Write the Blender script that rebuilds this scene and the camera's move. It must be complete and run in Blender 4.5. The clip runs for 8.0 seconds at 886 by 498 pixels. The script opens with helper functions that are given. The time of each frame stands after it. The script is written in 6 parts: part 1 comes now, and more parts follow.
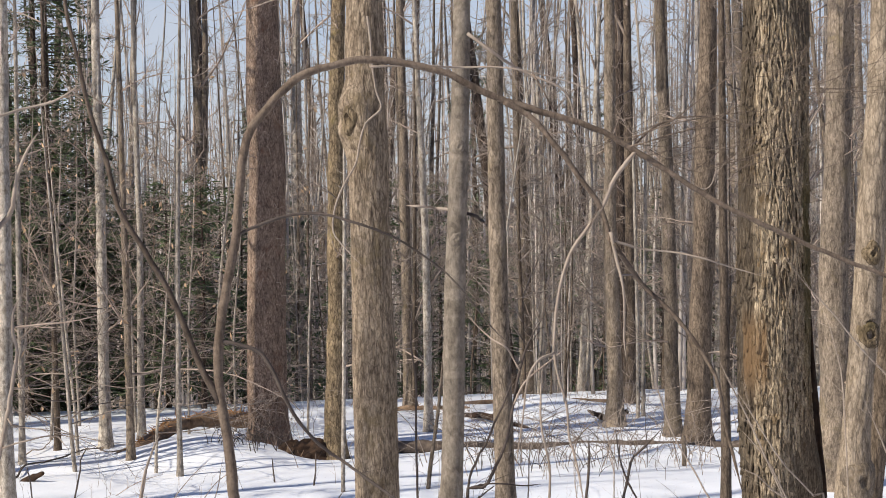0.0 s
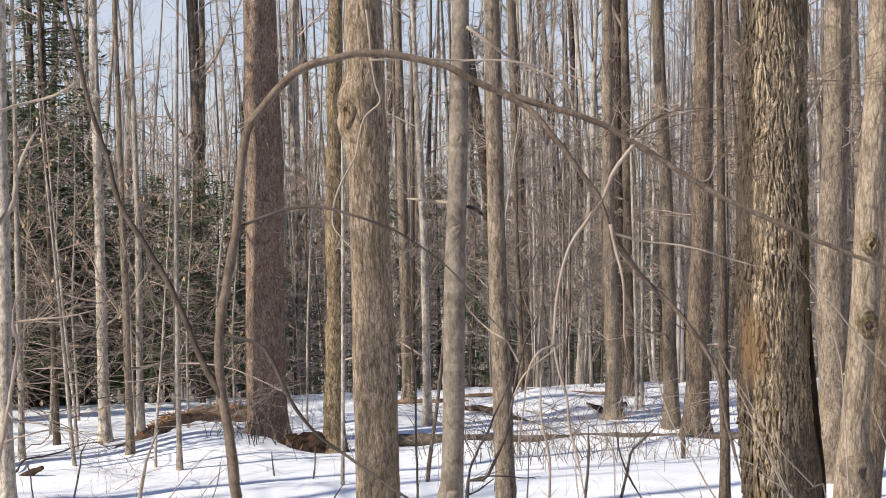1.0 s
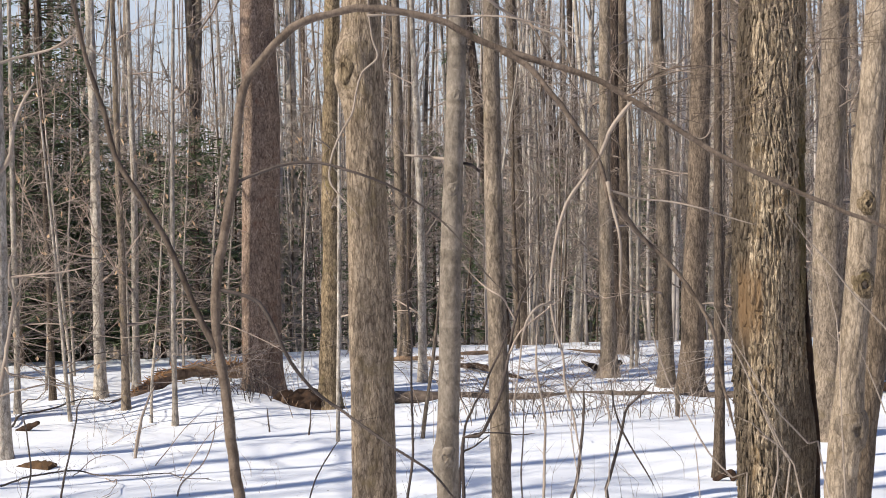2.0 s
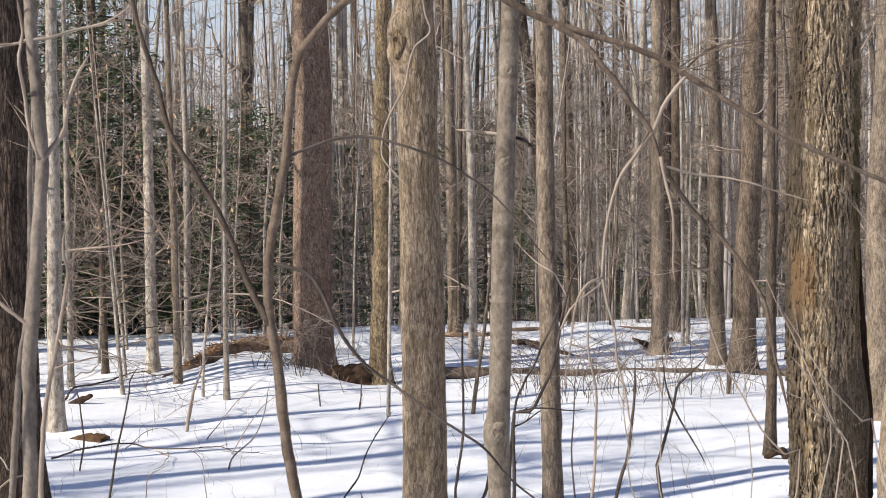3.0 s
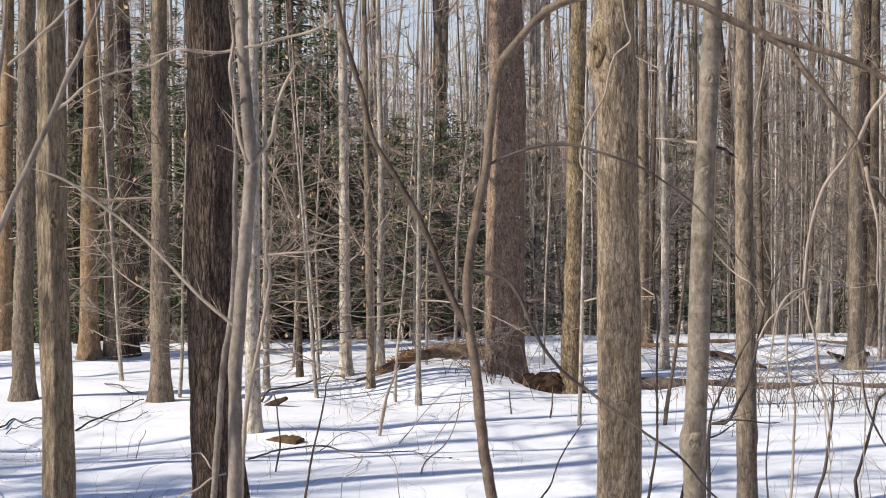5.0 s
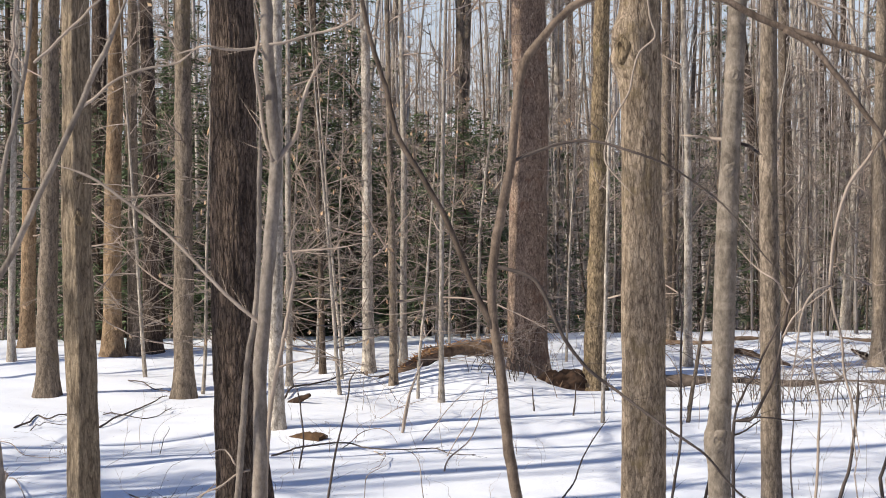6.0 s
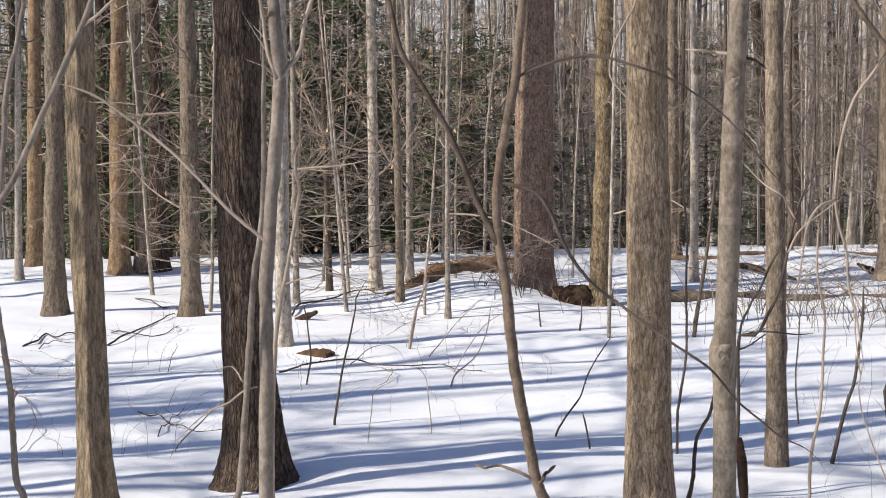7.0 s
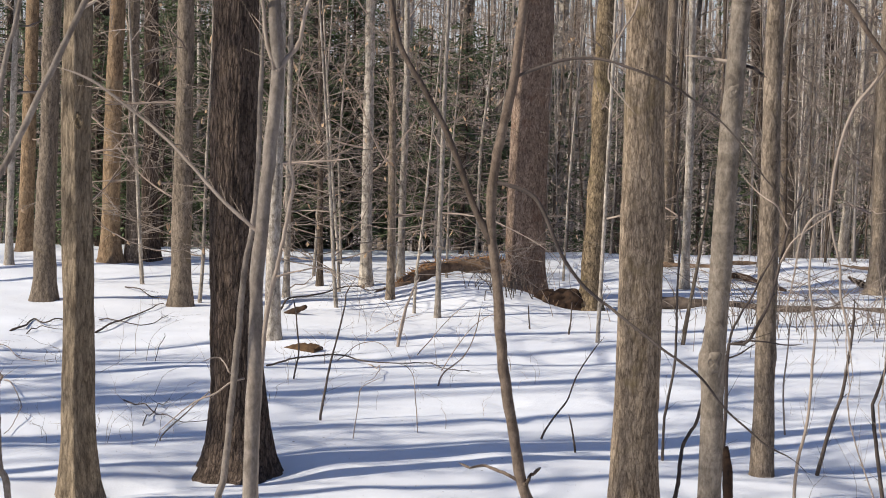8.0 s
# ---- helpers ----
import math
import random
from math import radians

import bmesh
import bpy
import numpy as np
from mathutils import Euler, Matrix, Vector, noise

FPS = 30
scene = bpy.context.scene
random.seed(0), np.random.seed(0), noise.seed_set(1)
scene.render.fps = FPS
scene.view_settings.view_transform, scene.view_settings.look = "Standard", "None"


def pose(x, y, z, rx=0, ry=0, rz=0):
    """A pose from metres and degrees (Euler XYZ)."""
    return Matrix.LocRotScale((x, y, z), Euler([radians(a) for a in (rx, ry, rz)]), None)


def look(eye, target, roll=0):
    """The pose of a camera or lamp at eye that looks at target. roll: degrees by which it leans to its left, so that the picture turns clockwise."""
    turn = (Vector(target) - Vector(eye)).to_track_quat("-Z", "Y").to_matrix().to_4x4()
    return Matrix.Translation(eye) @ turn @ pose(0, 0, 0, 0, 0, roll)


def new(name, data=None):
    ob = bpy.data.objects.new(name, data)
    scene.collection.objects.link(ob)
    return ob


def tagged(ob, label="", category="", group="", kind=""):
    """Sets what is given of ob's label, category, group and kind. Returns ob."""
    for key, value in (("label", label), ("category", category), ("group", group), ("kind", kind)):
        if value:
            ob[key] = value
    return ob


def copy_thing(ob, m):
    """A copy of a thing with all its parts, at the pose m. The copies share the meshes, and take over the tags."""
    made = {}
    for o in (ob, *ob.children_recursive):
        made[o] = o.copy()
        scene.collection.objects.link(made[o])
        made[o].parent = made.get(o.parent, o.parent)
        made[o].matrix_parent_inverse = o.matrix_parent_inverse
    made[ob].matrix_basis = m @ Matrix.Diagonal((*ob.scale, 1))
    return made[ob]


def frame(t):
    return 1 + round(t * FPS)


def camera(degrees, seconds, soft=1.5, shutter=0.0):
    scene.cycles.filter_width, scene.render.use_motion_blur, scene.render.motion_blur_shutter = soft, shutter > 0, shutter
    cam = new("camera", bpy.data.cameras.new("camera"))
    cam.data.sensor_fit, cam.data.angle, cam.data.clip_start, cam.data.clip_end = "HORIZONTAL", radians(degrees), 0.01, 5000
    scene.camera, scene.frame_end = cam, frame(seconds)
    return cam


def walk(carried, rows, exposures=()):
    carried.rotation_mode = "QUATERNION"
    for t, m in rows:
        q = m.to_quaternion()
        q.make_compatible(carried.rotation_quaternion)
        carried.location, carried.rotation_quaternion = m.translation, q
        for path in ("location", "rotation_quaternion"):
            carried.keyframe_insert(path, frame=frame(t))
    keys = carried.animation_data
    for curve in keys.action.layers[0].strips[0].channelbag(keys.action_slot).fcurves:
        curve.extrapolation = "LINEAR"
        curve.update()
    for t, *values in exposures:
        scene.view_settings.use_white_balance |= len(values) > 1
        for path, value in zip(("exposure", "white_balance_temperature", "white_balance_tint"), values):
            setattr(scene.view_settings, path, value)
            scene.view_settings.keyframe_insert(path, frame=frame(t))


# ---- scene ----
cam = camera(28.0, 8.0, 0.9)
cam.data.dof.use_dof, cam.data.dof.focus_distance, cam.data.dof.aperture_fstop = True, 28.0, 10.0
EYE = 3.02
# seconds, place (x, y, z from the eye's height), yaw, pitch, roll
ROWS = [
    (0.0, 0.0631, 0.0325, 0.0278, -4.72, -0.607, 0.857),
    (0.5, 0.053, 0.0252, 0.0215, -4.245, -1.577, 0.705),
    (1.0, 0.0464, 0.0145, 0.0247, -4.805, -0.817, 1.056),
    (1.5, 0.0531, 0.0228, 0.0155, -5.48, -1.799, 1.228),
    (1.7, 0.0481, 0.0131, 0.0145, -5.298, -1.866, 1.078),
    (2.8, 0.0337, 0.0382, 0.0042, -3.744, -3.25, 0.465),
    (3.0, 0.032, 0.0264, 0.0017, -3.29, -2.892, 0.564),
    (3.5, 0.02, 0.0213, 0.0028, -1.979, -2.915, 0.383),
    (4.0, 0.0122, 0.0105, 0.0007, -1.259, -2.421, 0.472),
    (4.5, -0.0, -0.0, -0.0, 0.0, -2.601, -0.0),
    (5.0, -0.0299, -0.0132, -0.0069, 2.767, -2.558, 0.103),
    (5.2, -0.0461, -0.0135, -0.0021, 3.541, -2.682, 0.326),
    (6.5, -0.0399, -0.0088, -0.0107, 3.409, -2.634, 0.058),
    (7.0, -0.0345, -0.0146, -0.009, 3.703, -5.336, 0.477),
    (7.5, -0.0362, 0.0057, -0.0289, 4.111, -7.0, -0.384),
    (8.0, -0.0454, 0.0172, -0.0249, 3.411, -5.331, -1.542),
]
walk(cam, [(t, pose(x, y, EYE + z, 0, 0, yaw) @ pose(0, 0, 0, 90 + pitch) @ pose(0, 0, 0, 0, 0, -roll))
           for t, x, y, z, yaw, pitch, roll in ROWS], exposures=[(0.0, -0.07), (0.4, 0.06), (1.5, 0.10), (3.0, 0.04), (6.3, 0.03), (7.0, 0.02), (7.5, -0.07), (8.0, -0.15)])

# ---------------------------------------------------------------- light
SUN_AZ, SUN_EL = radians(25.0), radians(38.0)   # the way the shadows run, and the sun's height
world = bpy.data.worlds.new("world")
scene.world = world
world.use_nodes = True
wn = world.node_tree
sky = wn.nodes.new("ShaderNodeTexSky")
sky.sky_type = "NISHITA"
sky.sun_disc = False
sky.sun_elevation = SUN_EL
sky.sun_rotation = math.atan2(-math.cos(SUN_AZ), -math.sin(SUN_AZ))
sky.air_density, sky.dust_density, sky.ozone_density = 1.0, 0.5, 2.0
wn.nodes["Background"].inputs["Strength"].default_value = 0.112
haze = wn.nodes.new("ShaderNodeMix")     # thin high haze takes the green out of the blue
haze.data_type, haze.blend_type = "RGBA", "MULTIPLY"
haze.inputs[0].default_value = 1.0
haze.inputs[7].default_value = (0.90, 0.97, 1.17, 1)
wn.links.new(sky.outputs["Color"], haze.inputs[6])
# pale thin cloud that thickens towards the horizon
up = wn.nodes.new("ShaderNodeSeparateXYZ")
wco = wn.nodes.new("ShaderNodeTexCoord")
wn.links.new(wco.outputs["Generated"], up.inputs[0])
low = wn.nodes.new("ShaderNodeMapRange")
low.interpolation_type = "SMOOTHSTEP"
for socket, value in zip(low.inputs[1:5], (0.02, 0.42, 0.85, 0.0)):
    socket.default_value = value
wn.links.new(up.outputs["Z"], low.inputs[0])
streak = wn.nodes.new("ShaderNodeMapping")
streak.inputs["Scale"].default_value = (5, 5, 14)
wn.links.new(wco.outputs["Generated"], streak.inputs["Vector"])
cirrus = wn.nodes.new("ShaderNodeTexNoise")
cirrus.inputs["Scale"].default_value, cirrus.inputs["Detail"].default_value = 2.2, 5.0
wn.links.new(streak.outputs["Vector"], cirrus.inputs["Vector"])
veil = wn.nodes.new("ShaderNodeMapRange")
for socket, value in zip(veil.inputs[1:5], (0.35, 0.65, 0.72, 1.0)):
    socket.default_value = value
wn.links.new(cirrus.outputs["Fac"], veil.inputs[0])
thick = wn.nodes.new("ShaderNodeMath")
thick.operation = "MULTIPLY"
wn.links.new(low.outputs[0], thick.inputs[0])
wn.links.new(veil.outputs[0], thick.inputs[1])
cloud = wn.nodes.new("ShaderNodeMix")
cloud.data_type = "RGBA"
cloud.inputs[7].default_value = (6.0, 6.2, 6.8, 1)
wn.links.new(thick.outputs[0], cloud.inputs[0])
wn.links.new(haze.outputs[2], cloud.inputs[6])
wn.links.new(cloud.outputs[2], wn.nodes["Background"].inputs["Color"])
sun = new("sun", bpy.data.lights.new("sun", "SUN"))
sun.data.energy, sun.data.angle, sun.data.color = 5.3, radians(0.55), (1.0, 0.935, 0.83)
sun.matrix_world = look((0, 0, 40), (math.cos(SUN_AZ) * math.cos(SUN_EL), math.sin(SUN_AZ) * math.cos(SUN_EL), 40 - math.sin(SUN_EL)))

# ---------------------------------------------------------------- materials


def material(name, rough=0.8):
    m = bpy.data.materials.new(name)
    m.use_nodes = True
    nt = m.node_tree
    b = nt.nodes["Principled BSDF"]
    b.inputs["Roughness"].default_value = rough
    b.inputs["Specular IOR Level"].default_value = 0.25
    return m, nt, b


def ramp_of(nt, source, stops):
    r = nt.nodes.new("ShaderNodeValToRGB")
    e = r.color_ramp.elements
    while len(e) < len(stops):
        e.new(0.5)
    for k, (at, c) in enumerate(stops):
        e[k].position, e[k].color = at, (*c, 1)
    nt.links.new(source, r.inputs["Fac"])
    return r.outputs["Color"]


def noise_of(nt, vec, scale, detail=4.0, rough=0.6, distort=0.0):
    n = nt.nodes.new("ShaderNodeTexNoise")
    n.inputs["Scale"].default_value, n.inputs["Detail"].default_value = scale, detail
    n.inputs["Roughness"].default_value, n.inputs["Distortion"].default_value = rough, distort
    nt.links.new(vec, n.inputs["Vector"])
    return n.outputs["Fac"]


def mixed(nt, fac, a, b, mode="MIX"):
    m = nt.nodes.new("ShaderNodeMix")
    m.data_type, m.blend_type = "RGBA", mode
    for value, socket in ((fac, m.inputs[0]), (a, m.inputs[6]), (b, m.inputs[7])):
        if isinstance(value, float):
            socket.default_value = value
        elif isinstance(value, tuple):
            socket.default_value = (*value, 1)
        else:
            nt.links.new(value, socket)
    return m.outputs[2]


def placed_coords(nt, stretch):
    """Object coordinates, shifted for each object, squeezed along the trunk."""
    co, info = nt.nodes.new("ShaderNodeTexCoord"), nt.nodes.new("ShaderNodeObjectInfo")
    shift = nt.nodes.new("ShaderNodeVectorMath")
    shift.operation = "MULTIPLY_ADD"
    nt.links.new(info.outputs["Random"], shift.inputs[0])
    shift.inputs[1].default_value = (37.0, 53.0, 71.0)
    nt.links.new(co.outputs["Object"], shift.inputs[2])
    mp = nt.nodes.new("ShaderNodeMapping")
    mp.inputs["Scale"].default_value = (1, 1, stretch)
    nt.links.new(shift.outputs[0], mp.inputs["Vector"])
    return shift.outputs[0], mp.outputs["Vector"]


def bark(name, light, dark, grain, stretch=0.2, bump=0.5, depth=0.01, stain=None, stain_at=0.6, rings=0.0, vary=0.25, cracks=0.6, pieces=0.0, patches=()):
    """Bark: plates about 'grain' metres wide, drawn out along the trunk, parted by cracks, over large stains, with fine grit."""
    m, nt, b = material(name, 0.9)
    free, long_co = placed_coords(nt, stretch)
    furrow = noise_of(nt, long_co, 0.8 / grain, 5.0, 0.65, 0.8)
    grit_co = nt.nodes.new("ShaderNodeMapping")
    grit_co.inputs["Scale"].default_value = (1, 1, 0.45)
    nt.links.new(free, grit_co.inputs["Vector"])
    fine = noise_of(nt, grit_co.outputs["Vector"], 3.2 / grain, 4.0, 0.75)
    large = noise_of(nt, free, 1.7, 3.0, 0.6)
    mark_co = nt.nodes.new("ShaderNodeMapping")
    mark_co.inputs["Scale"].default_value = (1, 1, 0.3)
    nt.links.new(free, mark_co.inputs["Vector"])
    blotch = noise_of(nt, mark_co.outputs["Vector"], 10.0, 5.0, 0.65)
    bend = nt.nodes.new("ShaderNodeVectorMath")
    bend.operation = "MULTIPLY_ADD"
    wob = nt.nodes.new("ShaderNodeTexNoise")
    wob.inputs["Scale"].default_value, wob.inputs["Detail"].default_value = 0.9 / grain, 3.0
    nt.links.new(long_co, wob.inputs["Vector"])
    nt.links.new(wob.outputs["Color"], bend.inputs[0])
    bend.inputs[1].default_value = (grain * 1.5,) * 3
    nt.links.new(long_co, bend.inputs[2])
    vor = nt.nodes.new("ShaderNodeTexVoronoi")
    vor.feature = "DISTANCE_TO_EDGE"
    vor.inputs["Scale"].default_value = 0.9 / grain
    nt.links.new(bend.outputs[0], vor.inputs["Vector"])
    gap = vor.outputs["Distance"]
    mid = tuple((p + q) / 2 for p, q in zip(light, dark))
    col = ramp_of(nt, furrow, [(0.36, dark), (0.47, mid), (0.58, light)])
    col = mixed(nt, cracks, col, ramp_of(nt, gap, [(0.0, (0.32, 0.3, 0.28)), (0.13, (1.0, 1.0, 1.0))]), "MULTIPLY")
    col = mixed(nt, 0.5, col, ramp_of(nt, fine, [(0.32, (0.42, 0.42, 0.42)), (0.64, (1.35, 1.35, 1.35))]), "MULTIPLY")
    col = mixed(nt, 0.8, col, ramp_of(nt, large, [(0.3, (0.74, 0.73, 0.72)), (0.7, (1.18, 1.16, 1.12))]), "MULTIPLY")
    col = mixed(nt, 0.75, col, ramp_of(nt, blotch, [(0.34, (0.58, 0.57, 0.56)), (0.46, (0.95, 0.95, 0.94)), (0.66, (1.25, 1.25, 1.23))]), "MULTIPLY")
    if stain:
        patch = noise_of(nt, free, 3.6, 5.0, 0.7, 0.4)
        gate = ramp_of(nt, patch, [(stain_at - 0.06, (0, 0, 0)), (stain_at + 0.08, (0.75, 0.75, 0.75))])
        col = mixed(nt, gate, col, stain)
    info = nt.nodes.new("ShaderNodeObjectInfo")
    tone = ramp_of(nt, info.outputs["Random"], [(0.0, (1 - vary, 1 - vary, 1 - vary)), (1.0, (1 + vary, 1 + vary, 1 + vary * 0.9))])
    col = mixed(nt, 1.0, col, tone, "MULTIPLY")
    if pieces:
        geo = nt.nodes.new("ShaderNodeNewGeometry")
        col = mixed(nt, 1.0, col, ramp_of(nt, geo.outputs["Random Per Island"], [(0.0, (1 - pieces,) * 3), (1.0, (1 + pieces,) * 3)]), "MULTIPLY")
    # dark, rusty or mossy streaks on one side of the trunk: facing, how narrow, middle height, half height, colour
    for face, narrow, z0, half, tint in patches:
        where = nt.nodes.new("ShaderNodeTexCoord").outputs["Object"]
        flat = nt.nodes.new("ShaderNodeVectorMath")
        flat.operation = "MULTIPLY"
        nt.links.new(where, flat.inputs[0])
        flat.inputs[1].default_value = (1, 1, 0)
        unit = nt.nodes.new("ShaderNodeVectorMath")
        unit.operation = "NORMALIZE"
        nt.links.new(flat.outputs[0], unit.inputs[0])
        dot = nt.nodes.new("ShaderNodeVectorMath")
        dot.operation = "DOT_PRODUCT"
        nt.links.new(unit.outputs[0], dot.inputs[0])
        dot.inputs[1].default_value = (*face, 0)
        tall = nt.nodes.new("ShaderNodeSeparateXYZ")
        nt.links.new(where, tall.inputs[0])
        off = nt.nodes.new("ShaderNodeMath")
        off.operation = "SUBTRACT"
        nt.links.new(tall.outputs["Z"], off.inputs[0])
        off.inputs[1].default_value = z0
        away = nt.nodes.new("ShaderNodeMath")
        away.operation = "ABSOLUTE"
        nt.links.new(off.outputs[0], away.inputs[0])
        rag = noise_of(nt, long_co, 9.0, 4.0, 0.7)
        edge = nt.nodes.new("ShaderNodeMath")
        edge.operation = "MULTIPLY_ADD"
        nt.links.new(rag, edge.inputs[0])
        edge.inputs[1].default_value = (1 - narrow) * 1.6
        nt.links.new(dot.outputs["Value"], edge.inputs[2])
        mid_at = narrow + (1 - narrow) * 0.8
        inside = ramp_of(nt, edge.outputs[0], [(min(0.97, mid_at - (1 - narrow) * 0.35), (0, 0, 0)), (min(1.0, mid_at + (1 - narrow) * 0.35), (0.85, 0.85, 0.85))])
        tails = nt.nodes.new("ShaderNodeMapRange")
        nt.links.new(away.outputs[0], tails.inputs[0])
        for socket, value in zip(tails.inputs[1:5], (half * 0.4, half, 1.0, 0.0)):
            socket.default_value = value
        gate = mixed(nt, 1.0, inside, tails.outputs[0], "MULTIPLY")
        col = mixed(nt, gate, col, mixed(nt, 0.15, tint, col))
    if rings:
        mp = nt.nodes.new("ShaderNodeMapping")
        mp.inputs["Scale"].default_value = (0.6, 0.6, 6.0)
        nt.links.new(free, mp.inputs["Vector"])
        ring = noise_of(nt, mp.outputs["Vector"], 1.6, 3.0, 0.5)
        col = mixed(nt, rings, col, ramp_of(nt, ring, [(0.36, (0.55, 0.53, 0.5)), (0.46, (1, 1, 1)), (0.66, (1, 1, 1)), (0.72, (0.72, 0.7, 0.66))]), "MULTIPLY")
    nt.links.new(col, b.inputs["Base Color"])
    lift = nt.nodes.new("ShaderNodeMath")
    lift.operation = "MINIMUM"
    nt.links.new(gap, lift.inputs[0])
    lift.inputs[1].default_value = 0.2
    add = nt.nodes.new("ShaderNodeMath")
    add.operation = "MULTIPLY_ADD"
    nt.links.new(lift.outputs[0], add.inputs[0])
    add.inputs[1].default_value = 4.0 * cracks
    nt.links.new(furrow, add.inputs[2])
    add2 = nt.nodes.new("ShaderNodeMath")
    add2.operation = "MULTIPLY_ADD"
    nt.links.new(fine, add2.inputs[0])
    add2.inputs[1].default_value = 0.5
    nt.links.new(add.outputs[0], add2.inputs[2])
    bp = nt.nodes.new("ShaderNodeBump")
    bp.inputs["Strength"].default_value, bp.inputs["Distance"].default_value = bump, depth
    nt.links.new(add2.outputs[0], bp.inputs["Height"])
    nt.links.new(bp.outputs["Normal"], b.inputs["Normal"])
    return m


def plain(name, a, b_col, scale, rough=0.8, bump=0.3, depth=0.01, vary=0.0):
    m, nt, b = material(name, rough)
    free, _ = placed_coords(nt, 1.0)
    n = noise_of(nt, free, scale, 5.0, 0.65)
    col = ramp_of(nt, n, [(0.3, a), (0.7, b_col)])
    if vary:
        geo = nt.nodes.new("ShaderNodeNewGeometry")
        col = mixed(nt, 1.0, col, ramp_of(nt, geo.outputs["Random Per Island"], [(0.0, (1 - vary,) * 3), (1.0, (1 + vary,) * 3)]), "MULTIPLY")
    nt.links.new(col, b.inputs["Base Color"])
    bp = nt.nodes.new("ShaderNodeBump")
    bp.inputs["Strength"].default_value, bp.inputs["Distance"].default_value = bump, depth
    nt.links.new(n, bp.inputs["Height"])
    nt.links.new(bp.outputs["Normal"], b.inputs["Normal"])
    return m


def snow_material():
    m, nt, b = material("snow", 0.55)
    co = nt.nodes.new("ShaderNodeTexCoord").outputs["Object"]
    soft = noise_of(nt, co, 0.9, 4.0, 0.55)
    grain = noise_of(nt, co, 60.0, 3.0, 0.7)
    crust = noise_of(nt, co, 7.0, 4.0, 0.6)
    col = ramp_of(nt, soft, [(0.3, (0.83, 0.845, 0.875)), (0.7, (0.90, 0.902, 0.912))])
    # bits of bark and twig litter on the crust
    litter = noise_of(nt, co, 23.0, 2.0, 0.5)
    gate = ramp_of(nt, litter, [(0.735, (0, 0, 0)), (0.755, (0.8, 0.8, 0.8))])
    col = mixed(nt, gate, col, (0.16, 0.11, 0.07))
    nt.links.new(col, b.inputs["Base Color"])
    add = nt.nodes.new("ShaderNodeMath")
    add.operation = "MULTIPLY_ADD"
    nt.links.new(crust, add.inputs[0])
    add.inputs[1].default_value = 3.0
    nt.links.new(grain, add.inputs[2])
    bp = nt.nodes.new("ShaderNodeBump")
    bp.inputs["Strength"].default_value, bp.inputs["Distance"].default_value = 0.22, 0.012
    nt.links.new(add.outputs[0], bp.inputs["Height"])
    nt.links.new(bp.outputs["Normal"], b.inputs["Normal"])
    b.inputs["Subsurface Weight"].default_value = 0.0
    return m


SNOW = snow_material()
MAPLE = bark("maple_bark", (0.288, 0.230, 0.179), (0.129, 0.101, 0.077), 0.026, 0.33, 1.0, 0.005, (0.179, 0.137, 0.078), 0.62, cracks=0.5)
CENTRE = bark("knotted_maple_bark", (0.387, 0.302, 0.221), (0.144, 0.105, 0.073), 0.022, 0.27, 1.0, 0.0055, (0.190, 0.140, 0.075), 0.60, cracks=0.65)
SPLIT = plain("split_wood", (0.045, 0.025, 0.013), (0.15, 0.085, 0.04), 16.0, 0.85, 0.7, 0.01)
RIDGED = bark("ridged_bark", (0.361, 0.284, 0.200), (0.168, 0.126, 0.086), 0.03, 0.2, 1.0, 0.006, (0.20, 0.15, 0.085), 0.66, cracks=0.6)
PALE = bark("pale_bark", (0.358, 0.288, 0.221), (0.200, 0.156, 0.115), 0.03, 0.3, 0.9, 0.005, (0.227, 0.161, 0.092), 0.68, cracks=0.55)
# first patch: darker brown down one whole flank; then the orange and olive stains
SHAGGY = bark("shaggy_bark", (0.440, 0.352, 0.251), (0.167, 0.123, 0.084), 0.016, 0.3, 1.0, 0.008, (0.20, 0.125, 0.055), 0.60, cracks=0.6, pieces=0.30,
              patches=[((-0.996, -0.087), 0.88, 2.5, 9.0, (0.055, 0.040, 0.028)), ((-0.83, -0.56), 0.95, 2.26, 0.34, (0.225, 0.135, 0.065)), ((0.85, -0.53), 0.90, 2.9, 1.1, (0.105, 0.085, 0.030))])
FURROWED = bark("furrowed_bark", (0.205, 0.150, 0.117), (0.070, 0.050, 0.039), 0.024, 0.2, 1.0, 0.016, cracks=0.9)
PINE = bark("pine_bark", (0.425, 0.312, 0.240), (0.190, 0.127, 0.094), 0.026, 0.45, 1.0, 0.006, (0.211, 0.107, 0.064), 0.62, cracks=0.65)
SMOOTH = bark("smooth_bark", (0.275, 0.231, 0.189), (0.163, 0.133, 0.106), 0.05, 0.6, 0.4, 0.004, (0.341, 0.279, 0.217), 0.62, 0.6, cracks=0.15)
BENT = bark("sapling_bark", (0.205, 0.155, 0.120), (0.125, 0.092, 0.071), 0.03, 0.5, 0.4, 0.004, None, 0.6, 0.5, cracks=0.15)
OLIVE = bark("olive_bark", (0.309, 0.233, 0.149), (0.128, 0.093, 0.057), 0.03, 0.35, 1.0, 0.007, (0.194, 0.149, 0.064), 0.62, cracks=0.8)
TAN = bark("tan_bark", (0.207, 0.158, 0.119), (0.099, 0.074, 0.055), 0.028, 0.28, 1.0, 0.005, cracks=0.7)
ORANGE = bark("orange_bark", (0.360, 0.248, 0.153), (0.171, 0.113, 0.068), 0.035, 0.4, 0.8, 0.008, (0.27, 0.21, 0.14), 0.60, cracks=0.4)
